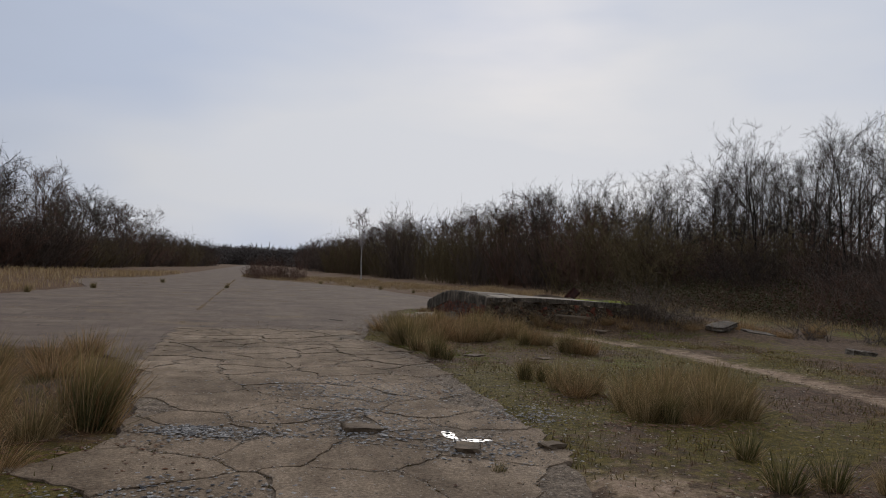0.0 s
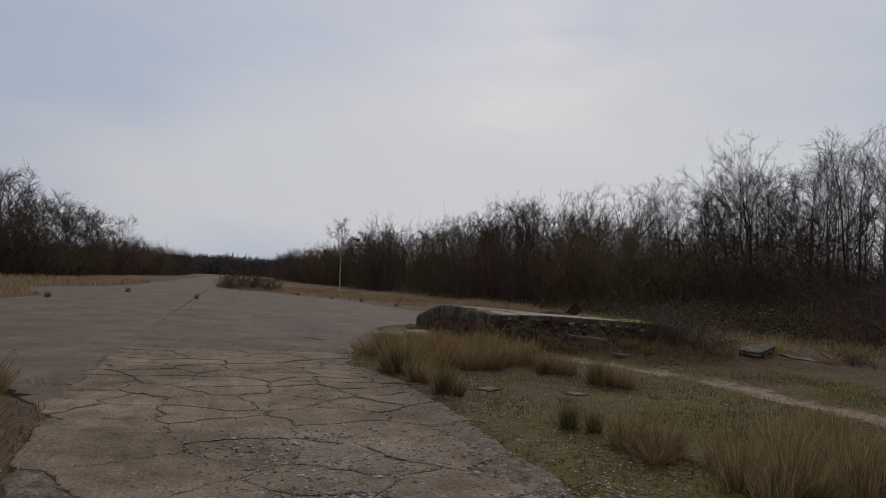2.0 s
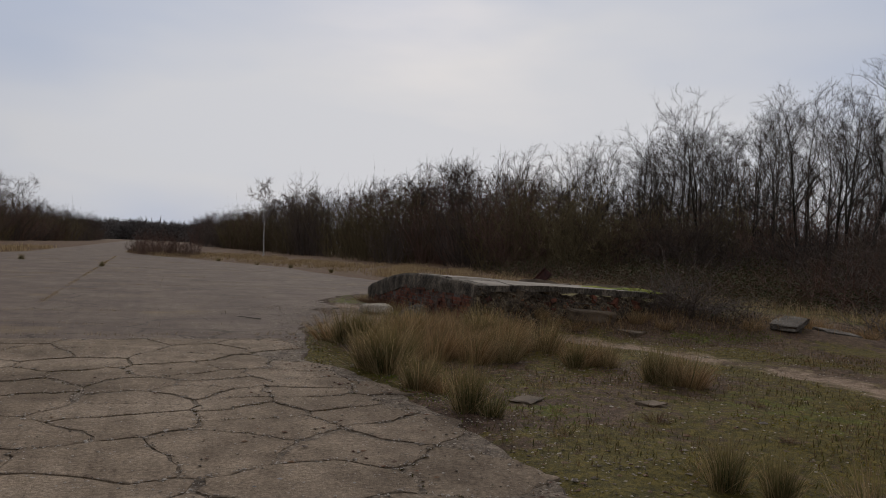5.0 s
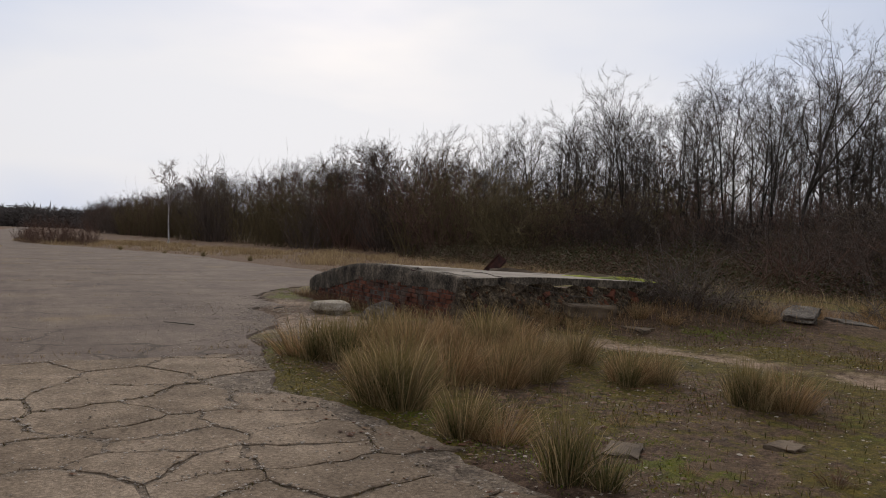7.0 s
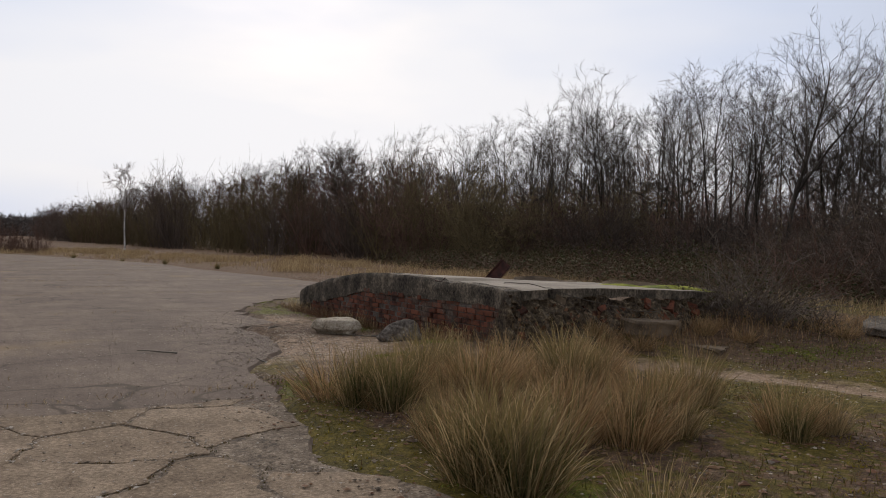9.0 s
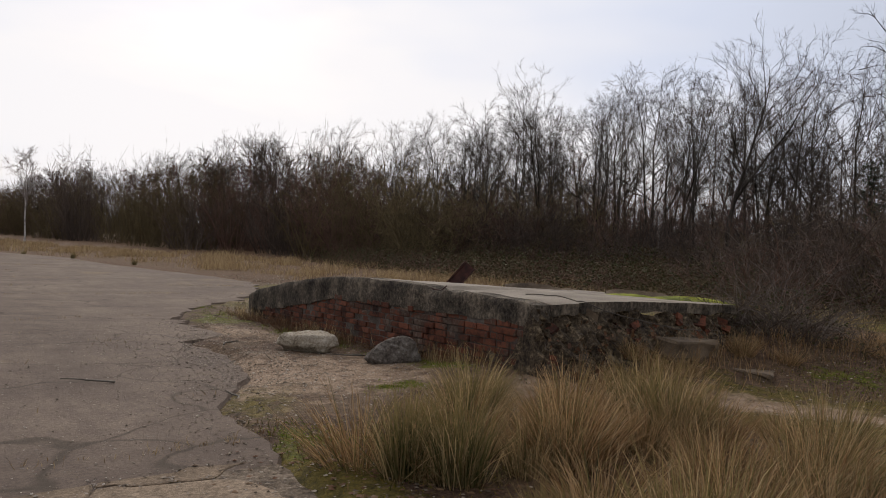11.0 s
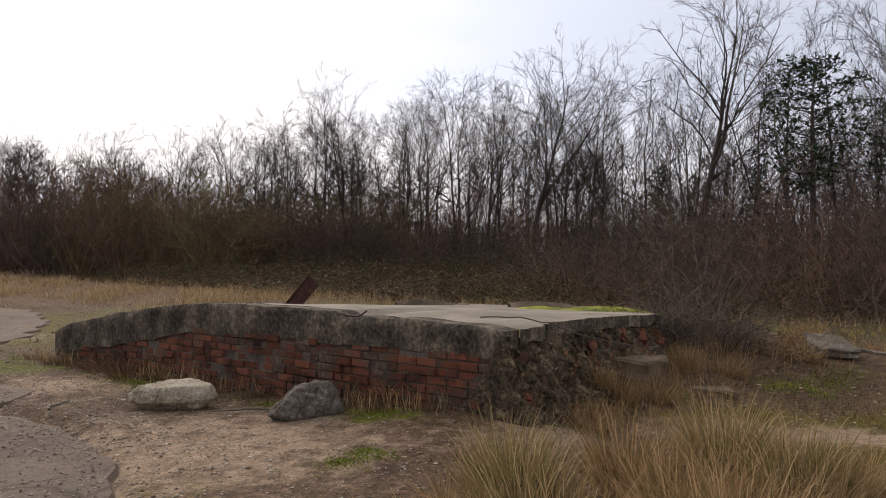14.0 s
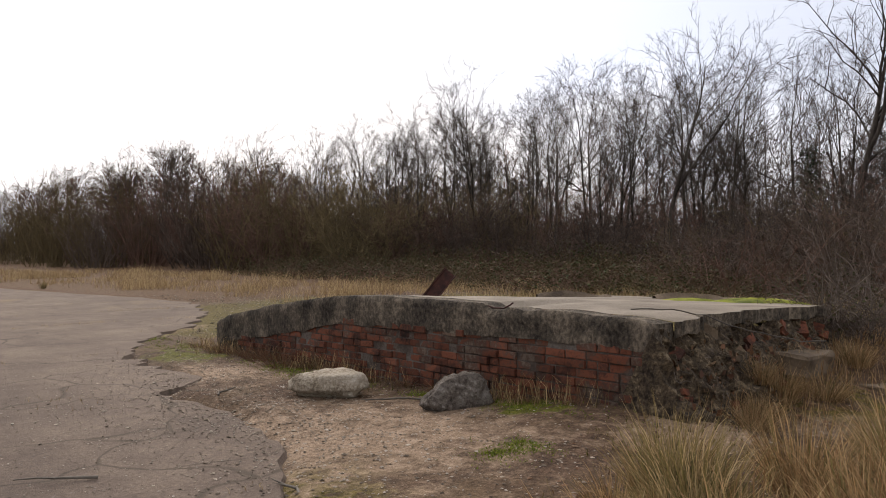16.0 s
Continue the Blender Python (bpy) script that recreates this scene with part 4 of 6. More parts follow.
def make_conifers():
    def conifer(seed, h, pine):
        rng = random.Random(seed)
        t, nd = Geo(), Geo()
        tube(t, [(0, 0, -0.2), (0.05, 0, h * 0.4), (0, 0.08, h * 0.75), (0, 0, h)], [h * 0.017, h * 0.013, h * 0.007, 0], 7)
        n = 46 if pine else 60
        for i in range(n):
            k = (0.42 if pine else 0.08) + (0.57 if pine else 0.9) * i / n
            z = h * k
            ln = h * (0.17 * math.sin(math.pi * min(1, (k - 0.36) * 1.5)) + 0.05 if pine else 0.30 * (1 - k) + 0.02) * rng.uniform(0.7, 1.2)
            a = i * 2.4 + rng.uniform(-0.4, 0.4)
            d = np.array([math.cos(a), math.sin(a), 0.2 if pine else -0.15])
            p0 = np.array([0, 0, z])
            p1 = p0 + d * ln
            tube(t, [p0, p0 + d * ln * 0.5 + np.array([0, 0, 0.05]), p1], [h * 0.0035, h * 0.002, 0], 4)
            for q in range(38 if pine else 30):
                c = p0 + (p1 - p0) * rng.uniform(0.35 if pine else 0.1, 1.05) + np.array([rng.gauss(0, 0.16), rng.gauss(0, 0.16), rng.gauss(0, 0.10)])
                u = unit(np.array([rng.gauss(0, 1), rng.gauss(0, 1), rng.gauss(0.3, 0.7)]))
                w = unit(np.cross(u, np.array([rng.gauss(0, 1), rng.gauss(0, 1), rng.gauss(0, 1)])))
                s = rng.uniform(0.18, 0.42) if pine else rng.uniform(0.12, 0.26)
                nd.add([c, c + u * s + w * s * 0.22, c + u * s * 1.1 - w * s * 0.15], [(0, 1, 2)])
        e = empty("conifer")
        part("trunk", t, M_BARK, e, smooth=True)
        part("needle_crown", nd, M_NEEDLE, e)["kind"] = "stuff"
        return e

    p = tagged(conifer(1, 10.5, True), "dark green pine with a broken crown among bare trees", "pine tree")
    place_first(p, 37.5, 22.9, 30)
    p = tagged(conifer(2, 9.6, True), "dark green pine among bare trees", "pine tree")
    place_first(p, 44, 19.8, 130)
    s = tagged(conifer(3, 6.6, False), "small dark spruce among bare trees", "spruce tree")
    place_first(s, 42.5, 31.6, 30)
    s = tagged(conifer(4, 5.6, False), "small dark spruce among bare trees", "spruce tree")
    place_first(s, 46, 71.5, 80)
    s = tagged(conifer(5, 6.4, False), "small dark spruce among bare trees", "spruce tree")
    place_first(s, 43, 26.5, 10)


def make_far_woods():
    """Woods at a distance on all sides: countless stems that fan into domed crowns."""
    rng = random.Random(40)
    g = Geo()
    for i in range(6600):
        low = False
        if i < 2600:
            x, y, low = rng.uniform(50, 100), rng.uniform(-40, 150), True
            h = rng.uniform(5.0, 9.5)
        elif i < 4000:
            y = rng.uniform(150, 900)
            x, h = rng.choice((1, -1)) * rng.uniform(30, 95) + 2, rng.uniform(9, 14)
        elif i < 5200:
            x, y, h = rng.uniform(-190, 170), rng.uniform(820, 1000), rng.uniform(23, 34)
        else:
            a = rng.uniform(math.pi * 0.55, math.pi * 1.93)
            r = rng.uniform(60, 130)
            x, y, h = r * math.cos(a) - 12, r * math.sin(a) * 0.9, rng.uniform(6, 14)
            if a < math.pi and y > 60:
                continue
        away = math.hypot(x, y)
        w = max(0.02, away * 0.0005) * rng.uniform(0.7, 1.3)
        z0 = land(x, y) - 0.3
        top = np.array([x + rng.gauss(0, 0.05) * h, y + rng.gauss(0, 0.05) * h, z0 + h * 0.7])
        if away < 300:
            g.add([(x + w * math.cos(t), y + w * math.sin(t), z0) for t in (0.3, 2.4, 4.5)] + [tuple(top)], [(0, 1, 3), (1, 2, 3), (2, 0, 3)])
        for k in range(13 if away < 300 else 26):
            a, el = rng.uniform(0, 6.28), rng.uniform(-0.3, 1.2)
            rr = 0.24 * h * rng.random() ** 0.5
            c = np.array([x + rr * math.cos(a), y + rr * math.sin(a), z0 + h * rng.uniform(0.0, 0.66) * (1 - (rr / (0.3 * h)) ** 2 * 0.4)])
            b = rng.uniform(0, 6.28)
            e = c + np.array([math.cos(b) * math.cos(el), math.sin(b) * math.cos(el), math.sin(el)]) * h * rng.uniform(0.12, 0.24)
            cone(g, c, e, w * (0.7 if away < 300 else 1.7))
    # one haze-lightened twig colour for every stem
    tagged(new("far_woods", g.mesh("far_woods", M_HAZEWOOD)), "distant leafless brown woods", "woods", kind="stuff")


make_trees()
make_thickets()
make_birch()
make_conifers()
make_far_woods()


# ---- the ruined loading platform ----
TOP = [(20.34, 0.90), (20.6, 0.925), (20.9, 0.935), (21.5, 0.95), (21.75, 0.93), (21.95, 0.955), (22.05, 0.915), (22.2, 0.92), (22.3, 0.985), (23.0, 0.98), (24.2, 0.98), (24.75, 0.955), (25.4, 0.88), (26.4, 0.75), (27.6, 0.53), (27.95, 0.42)]
UNDER = [(20.34, 0.64), (21.3, 0.665), (22.3, 0.645), (23.6, 0.635), (24.7, 0.61), (25.7, 0.43), (27.0, 0.23), (28.2, 0.05)]
WX, WS, WN = 6.47, 20.34, 27.9


def top_at(y):
    return edge(TOP, y) + 0.012 * fbm(y * 3, 1, 1.0)


def make_platform():
    rng = random.Random(3)
    plat = empty("loading_platform")
    tagged(plat, "ruined concrete loading platform with a brick wall and sloping ramp", "platform")
    # concrete band along the west wall
    g, ys = Geo(), list(np.arange(WS, WN + 0.01, 0.06))
    cols = []
    for y in ys:
        zt, zb = top_at(y), edge(UNDER, y) + 0.02 * fbm(y * 2, 5, 1.0) + 0.012 * fbm(y * 9, 6, 1.0)
        ox = 0.02 * fbm(y * 1.3, 8, 1.0)
        chip = 0.03 + 0.02 * abs(fbm(y * 5, 3, 1.0))
        x = WX - 0.014 + ox
        prof = [(x + 0.30, zb), (x + 0.004, zb)]
        for q in range(1, 6):
            k = q / 6
            pz = zb + (zt - chip - zb) * k
            prof.append((x + 0.016 * fbm(y * 4, pz * 9, 1.0) + 0.008 * fbm(y * 14, pz * 20, 1.0), pz))
        prof += [(x + 0.004, zt - chip), (x + chip * 0.8, zt), (x + 0.30, zt - 0.004)]
        cols.append([(px, y, pz) for px, pz in prof])
    k = len(cols[0])
    g.add([p for c in cols for p in c], [(i * k + j, i * k + j + 1, (i + 1) * k + j + 1, (i + 1) * k + j) for i in range(len(cols) - 1) for j in range(k - 1)] + [tuple(range(k)), tuple(reversed(range((len(cols) - 1) * k, len(cols) * k)))])
    me = g.mesh("coping", M_COPING, True)
    me.set_sharp_from_angle(angle=radians(38))
    part("coping", me, None, plat, "dark stained concrete edge beam, chipped")
    # masonry core behind the bricks
    g, rows = Geo(), []
    for y in ys:
        rows.append([(WX + 0.015 + 0.006 * fbm(y * 6, 9, 1.0), y, -0.2), (WX + 0.015, y, edge(UNDER, y) + 0.03), (WX + 0.30, y, edge(UNDER, y) + 0.03), (WX + 0.30, y, -0.2)])
    k = 4
    g.add([p for c in rows for p in c], [(i * k + j, i * k + (j + 1) % k, (i + 1) * k + (j + 1) % k, (i + 1) * k + j) for i in range(len(rows) - 1) for j in range(k)] + [(0, 1, 2, 3)])
    part("wall_core", g, M_MORTAR, plat, "crumbling pale mortar")
    # slab
    def deck(x, y):
        return 0.985 - 0.036 * (x - 6.5) - 0.004 * (y - 20.3) + 0.010 * fbm(x, y, 0.9) - max(0.0, y - 24.7) * 0.16
    g, nx, ny = Geo(), 64, 44
    rows = []
    for j in range(ny + 1):
        y = 20.36 + (27.6 - 20.36) * j / ny
        xr = float(np.interp(y, (20.3, 20.6, 21.4, 22.4, 23.4, 24.2, 27.6), (10.55, 10.75, 11.2, 11.5, 11.1, 10.6, 10.4))) + 0.06 * fbm(y * 3, 7, 1.0)
        rows.append([])
        for i in range(nx + 1):
            k = i / nx
            x = WX + 0.285 + (xr - WX - 0.285) * k
            yy = y + (0.09 * fbm(x * 3, 4, 1.0) + 0.06 * fbm(x * 13, 6, 1.0) - 0.03 if j == 0 else 0)
            z = top_at(min(y, WN)) + (deck(x, yy) - top_at(min(y, WN))) * min(1.0, k * 2.2)
            z -= max(0.0, y - 23.4 - 0.15 * (x - 7)) * 0.14 * min(1, k * 3)
            rows[-1].append((x, yy, max(z, 0.02)))
    n = nx + 1
    top = [p for r in rows for p in r]
    m = len(top)
    low = [(p[0] + (0.03 if idx % n == nx else 0), p[1], max(-0.05, p[2] - 0.13 - 0.03 * fbm(p[0] * 3, p[1] * 3, 1.0))) for idx, p in enumerate(top)]
    f = [(j * n + i, j * n + i + 1, (j + 1) * n + i + 1, (j + 1) * n + i) for j in range(ny) for i in range(nx)]
    f += [(i + 1, i, m + i, m + i + 1) for i in range(nx)]
    f += [(ny * n + i, ny * n + i + 1, m + ny * n + i + 1, m + ny * n + i) for i in range(nx)]
    f += [(j * n + nx, m + j * n + nx, m + (j + 1) * n + nx, (j + 1) * n + nx) for j in range(ny)]
    g.add(top + low, f)
    me = g.mesh("slab", M_SLABTOP)
    me.materials.append(M_COPING)
    me.polygons.foreach_set("material_index", [0 if q < nx * ny else 1 for q in range(len(me.polygons))])
    part("slab", me, None, plat, "pale worn concrete deck")
    # rubble and earth fill that shows below the slab on the south side
    g, rows = Geo(), []
    nb = 20
    for i in range(121):
        x = 6.46 + (11.7 - 6.46) * i / 120
        rows.append([])
        for j in range(nb):
            k = j / (nb - 1)
            out = 0.35 + 0.35 * min(1.0, (x - 6.5) / 1.2) + 0.2 * fbm(x * 1.1, 3, 1.0)
            y = 20.335 - out * k ** 1.2 + 0.13 * fbm(x * 2.5, k * 3, 1.0) + 0.08 * fbm(x * 9, k * 11, 1.0) + max(0.0, x - 10.5) * 0.9
            z = 0.86 - 0.036 * (x - 6.5) - 0.92 * k ** 0.9 + 0.06 * fbm(x * 4 + 5, k * 5, 1.0) - max(0.0, x - 10.4) * 0.3
            rows[-1].append((x - (0.05 if i == 0 else 0) * k, y, z - 0.02))
    f = [(i * nb + j, i * nb + j + 1, (i + 1) * nb + j + 1, (i + 1) * nb + j) for i in range(120) for j in range(nb - 1)]
    foot = [(6.46, 20.9, -0.2)]
    v = [p for r in rows for p in r]
    west = [tuple(range(nb)) + (len(v),)]
    g.add(v + foot, f + west)
    part("rubble_fill", g, M_FILL, plat, "loose earth and broken brick below the slab")
    # withered leaves and roots caught on the bank
    lit, root = Geo(), Geo()
    for i in range(700):
        r = rows[rng.randrange(2, 100)]
        p = np.array(r[rng.randrange(3, nb)]) + np.array([rng.uniform(-0.03, 0.03), -0.012, rng.uniform(-0.02, 0.02)])
        u = unit(np.array([rng.gauss(0, 1), rng.gauss(0, 0.5), rng.gauss(0, 1)]))
        t = unit(np.cross(u, np.array([rng.gauss(0, 1), 1.0, rng.gauss(0, 1)])))
        s = rng.uniform(0.03, 0.085)
        lit.add([p, p + u * s * 0.5 + t * s * 0.4 + np.array([0, -0.01, 0]), p + u * s, p + u * s * 0.5 - t * s * 0.4], [(0, 1, 2), (0, 2, 3)])
    part("leaf_litter", lit, M_LEAF, plat)["kind"] = "stuff"
    for i in range(60):
        r = rows[rng.randrange(2, 110)]
        p = np.array(r[rng.randrange(2, nb - 4)])
        pts = [p]
        for s in range(4):
            pts.append(pts[-1] + np.array([rng.gauss(0, 0.05), -abs(rng.gauss(0.02, 0.02)), rng.gauss(-0.04, 0.05)]))
        tube(root, pts, [0.005, 0.004, 0.003, 0.002, 0], 3)
    part("root_tangle", root, M_TWIG_PALE, plat)["kind"] = "stuff"
    # half bricks and lumps tumbled out of the fill
    for i in range(110):
        x, k = rng.uniform(6.5, 10.6), rng.random()
        s = rng.uniform(0.025, 0.10) * (0.6 + 0.4 * rng.random())
        gg = Geo()
        v = []
        for cz in (-1, 1):
            for cx, cy in ((-1, -1), (1, -1), (1, 1), (-1, 1)):
                v.append((cx * s * rng.uniform(0.8, 1.4), cy * s * rng.uniform(0.7, 1.0), cz * s * rng.uniform(0.45, 0.7)))
        gg.add(v, [(3, 2, 1, 0), (4, 5, 6, 7), (0, 1, 5, 4), (1, 2, 6, 5), (2, 3, 7, 6), (3, 0, 4, 7)])
        o = part("rubble_lump", gg, rng.choice((M_FILL, M_BRICK, M_BRICK, M_STONE_BROKEN)), plat)
        o.matrix_basis = pose(x, 20.40 - (0.35 + 0.3 * min(1.0, (x - 6.5) / 1.2)) * k ** 1.2 - 0.02, 0.82 - 0.036 * (x - 6.5) - 0.86 * k ** 0.9, rng.uniform(-40, 40), rng.uniform(-40, 40), rng.uniform(0, 360))
    # upturned rims at the back of the deck
    for (x0, y0), (x1, y1), hh in (((9.2, 23.75), (10.4, 23.3), 0.07), ((10.35, 22.55), (11.5, 21.9), 0.09), ((11.45, 21.95), (12.0, 21.2), 0.03)):
        g, rows = Geo(), []
        for i in range(15):
            k = i / 14
            x, y = x0 + (x1 - x0) * k + 0.04 * fbm(k * 4, x0, 1.0), y0 + (y1 - y0) * k
            zz = deck(x, y) - 0.05 + 0.02 * fbm(k * 6, y0, 1.0)
            t = hh * math.sin(math.pi * min(1, k * 1.1 + 0.05)) ** 0.6 if k < 0.9 else 0.02
            rows.append([(x - 0.10, y - 0.10, zz + 0.03), (x, y, zz + 0.06 + t), (x + 0.08, y + 0.08, zz + 0.05 + t), (x + 0.14, y + 0.14, zz - 0.12)])
        g.add([p for r in rows for p in r], [(i * 4 + j, i * 4 + j + 1, (i + 1) * 4 + j + 1, (i + 1) * 4 + j) for i in range(14) for j in range(3)])
        part("broken_rim", g, M_STONE_BROKEN, plat)
    # moss cushion on the deck's corner
    g = Geo()
    add_mound(g, 10.75, 21.35, deck(10.8, 21.3) - 0.012, 0.75, 0.36, 0.075, 5, -35)
    add_mound(g, 10.2, 22.0, deck(10.2, 22.0) - 0.012, 0.5, 0.25, 0.045, 6, -35)
    part("moss", g, M_MOSS, plat, "bright yellow-green moss", True)
    # bricks in bond, five to seven courses
    lens, kinds = (0.222, 0.108), []
    for ln in lens:
        for s in range(4):
            gg = Geo()
            r2 = random.Random(s + ln)
            a, h, d, c = ln / 2, 0.036, 0.055, 0.006
            v = []
            for sx, cc in ((-d, 1), (-d + c, 0), (d, 0)):
                for yy, zz in ((-1, -1), (1, -1), (1, 1), (-1, 1)):
                    v.append((sx + r2.uniform(-0.003, 0.003), yy * (a - c * cc) + r2.uniform(-0.004, 0.004), zz * (h - c * cc) + r2.uniform(-0.003, 0.003)))
            ff = [(0, 1, 2, 3)] + [(lo + i, lo + 4 + i, lo + 4 + (i + 1) % 4, lo + (i + 1) % 4) for lo in (0, 4) for i in range(4)]
            gg.add(v, [tuple(reversed(q)) for q in ff])
            kinds.append((ln, gg.mesh("brick", M_BRICK)))
    made = 0
    for row in range(9):
        z = -0.02 + row * 0.083
        y, header = WS + 0.004, row % 2
        while y < 27.2:
            ln = 0.108 if header else 0.222
            yc = y + ln / 2
            y += ln + 0.012
            if header and rng.random() < 0.75:
                header = 0
            elif rng.random() < 0.2:
                header = 1
            if z + 0.036 > edge(UNDER, yc) + 0.075 or rng.random() < 0.05 or made >= 300:
                continue
            me = rng.choice([q for w, q in kinds if w == ln])
            ob = part("brick", me, None, plat)
            worn = rng.gauss(0.002, 0.011) - (rng.uniform(0, 0.02) if 22.2 < yc < 22.8 else 0)
            ob.matrix_basis = pose(WX + 0.055 + min(worn, 0.012), yc, z, rng.gauss(0, 1.6), rng.gauss(0, 1.5), rng.gauss(0, 2.4))
            made += 1
    return plat


def add_mound(g, x, y, z, a, b, h, seed, turn=0.0):
    """A low uneven cushion."""
    n, rings = 20, 5
    v, ct, st = [(x, y, z + h)], math.cos(radians(turn)), math.sin(radians(turn))
    for r in range(1, rings + 1):
        k = r / rings
        for i in range(n):
            w = 2 * math.pi * i / n
            e = 1 + 0.35 * fbm(math.cos(w) * 1.5 + seed, math.sin(w) * 1.5, 1.0)
            px, py = a * k * e * math.cos(w), b * k * e * math.sin(w)
            v.append((x + px * ct - py * st, y + px * st + py * ct, z + h * (1 - k * k) + (0.25 * h * fbm(px * 9 + seed, py * 9, 1.0) if r < rings else -0.02)))
    f = [(0, 1 + i, 1 + (i + 1) % n) for i in range(n)]
    for r in range(rings - 1):
        f += [(1 + r * n + i, 1 + (r + 1) * n + i, 1 + (r + 1) * n + (i + 1) % n, 1 + r * n + (i + 1) % n) for i in range(n)]
    g.add(v, f)


M_FILL = surf("earth_and_rubble", [(0.022, 0.016, 0.011), (0.058, 0.041, 0.026), (0.105, 0.076, 0.047), (0.24, 0.18, 0.11)], 6, 24, 0.95, 1.0, 0.05, coord="World", sheen_fine=0.6)
make_platform()


def make_stone(name, size, seed, material, label, x, y, z, turn, flat=0.0, facets=9, amp=0.12):
    """A boulder: a ball cut by planes, then roughened."""
    rng = random.Random(seed)
    bm = bmesh.new()
    bmesh.ops.create_icosphere(bm, subdivisions=4, radius=1.0)
    cuts = []
    for i in range(facets):
        d = Vector((rng.gauss(0, 1), rng.gauss(0, 1), rng.gauss(0, 0.9))).normalized()
        cuts.append((d, rng.uniform(0.62, 0.9)))
    if flat:
        cuts.append((Vector((0.05, -0.08, 1)).normalized(), flat))
    for v in bm.verts:
        p = v.co.copy()
        for d, k in cuts:
            o = p.dot(d) - k
            if o > 0:
                p -= d * o * 0.88
        p += p.normalized() * (amp * 0.6 * noise.fractal(p * 1.8 + Vector((seed, 0, 0)), 0.9, 2.1, 4) + amp * 0.3 * noise.fractal(p * 6 + Vector((0, seed, 0)), 0.9, 2.1, 3))
        under = 0.86 if p.z < -0.2 else 1.0
        v.co = Vector((p.x * size[0] * under, p.y * size[1] * under, p.z * size[2]))
    for f in bm.faces:
        f.smooth = True
    me = bpy.data.meshes.new(name)
    bm.to_mesh(me)
    bm.free()
    me.materials.append(material)
    ob = new(name, me)
    ob.matrix_basis = pose(x, y, z, 0, 0, turn)
    return tagged(ob, label, "stone")


make_stone("boulder", (0.42, 0.30, 0.22), 4, M_STONE_PALE, "pale flat-topped limestone boulder lying on the soil", 5.42, 23.55, 0.12, -52, 0.58, 8, 0.13)
make_stone("boulder", (0.39, 0.30, 0.27), 9, M_STONE_DARK, "dark rough grey boulder on mossy soil", 5.82, 22.06, 0.13, -40, 0.0, 12, 0.26)


def make_slab_block(name, size, seed, label, x, y, z, rx, ry, rz, group="", mat=None):
    """A broken piece of paving, ragged all round."""
    rng = random.Random(seed)
    ring = []
    for cx, cy in ((-1, -1), (1, -1), (1, 1), (-1, 1)):
        ring.append((cx * (1 + rng.uniform(-0.22, 0.08)), cy * (1 + rng.uniform(-0.25, 0.1))))
    fine = []
    for i in range(4):
        (ax, ay), (bx, by) = ring[i], ring[(i + 1) % 4]
        for k in (0.0, 0.28, 0.5, 0.8):
            kk = k + rng.uniform(-0.06, 0.06)
            fine.append(((ax + (bx - ax) * kk + rng.gauss(0, 0.05)) * size[0] / 2, (ay + (by - ay) * kk + rng.gauss(0, 0.05)) * size[1] / 2))
    n, g, h = len(fine), Geo(), size[2] / 2
    v = []
    for s, zz in ((0.95, h), (1.0, h * 0.8), (0.97, h * 0.1), (1.0, -h * 0.5), (0.9, -h)):
        v += [(a * s + rng.gauss(0, 0.010), b * s + rng.gauss(0, 0.010), zz + rng.gauss(0, 0.05) * h) for a, b in fine]
    f = [tuple(range(n)), tuple(reversed(range(4 * n, 5 * n)))]
    f += [(r * n + i, (r + 1) * n + i, (r + 1) * n + (i + 1) % n, r * n + (i + 1) % n) for r in range(4) for i in range(n)]
    g.add(v, f)
    ob = new(name, g.mesh(name, mat or M_STONE_BROKEN))
    ob.matrix_basis = pose(x, y, z, rx, ry, rz)
    return tagged(ob, label, "concrete block", group)


make_slab_block("concrete_slab", (0.95, 0.55, 0.14), 1, "broken concrete slab tilted on another block", 12.92, 18.7, 0.34, 3, -9, 25, "dumped slabs", M_SLAB_DARK)
make_slab_block("concrete_slab", (0.75, 0.45, 0.22), 2, "thick broken concrete block on the ground", 13.1, 18.8, 0.18, 0, 3, 35, "dumped slabs", M_SLAB_DARK)
make_slab_block("concrete_slab", (0.9, 0.5, 0.13), 3, "mossy broken slab half sunk in soil", 13.8, 18.3, 0.17, 8, 6, -10, "dumped slabs", M_SLAB_DARK)
make_slab_block("concrete_slab", (0.85, 0.45, 0.16), 5, "dark broken slab lying in grass", 13.9, 14.7, 0.03, 3, 2, 60, "dumped slabs", M_SLAB_DARK)
make_slab_block("concrete_block", (1.15, 0.32, 0.26), 6, "weathered concrete block set against the platform", 8.95, 20.0, 0.33, 5, 3, 4)
make_slab_block("concrete_fragment", (0.42, 0.3, 0.06), 7, "pale concrete fragment on mossy ground", 4.2, 13.9, -0.018, 0, 0, 40, "small fragments")
make_slab_block("concrete_fragment", (0.3, 0.24, 0.06), 8, "pale concrete fragment on mossy ground", 5.5, 13.5, -0.018, 0, 0, 10, "small fragments")
make_slab_block("concrete_fragment", (0.4, 0.3, 0.1), 9, "loose concrete fragment in a pothole", 1.12, 7.45, -0.01, 0, 4, 10, "small fragments")
make_slab_block("concrete_fragment", (0.35, 0.25, 0.09), 10, "loose concrete fragment in a pothole", 1.95, 6.55, -0.01, 0, 3, 70, "small fragments")
make_slab_block("concrete_fragment", (0.22, 0.16, 0.08), 11, "small pale concrete fragment", 2.75, 6.55, 0.0, 0, 0, 20, "small fragments")
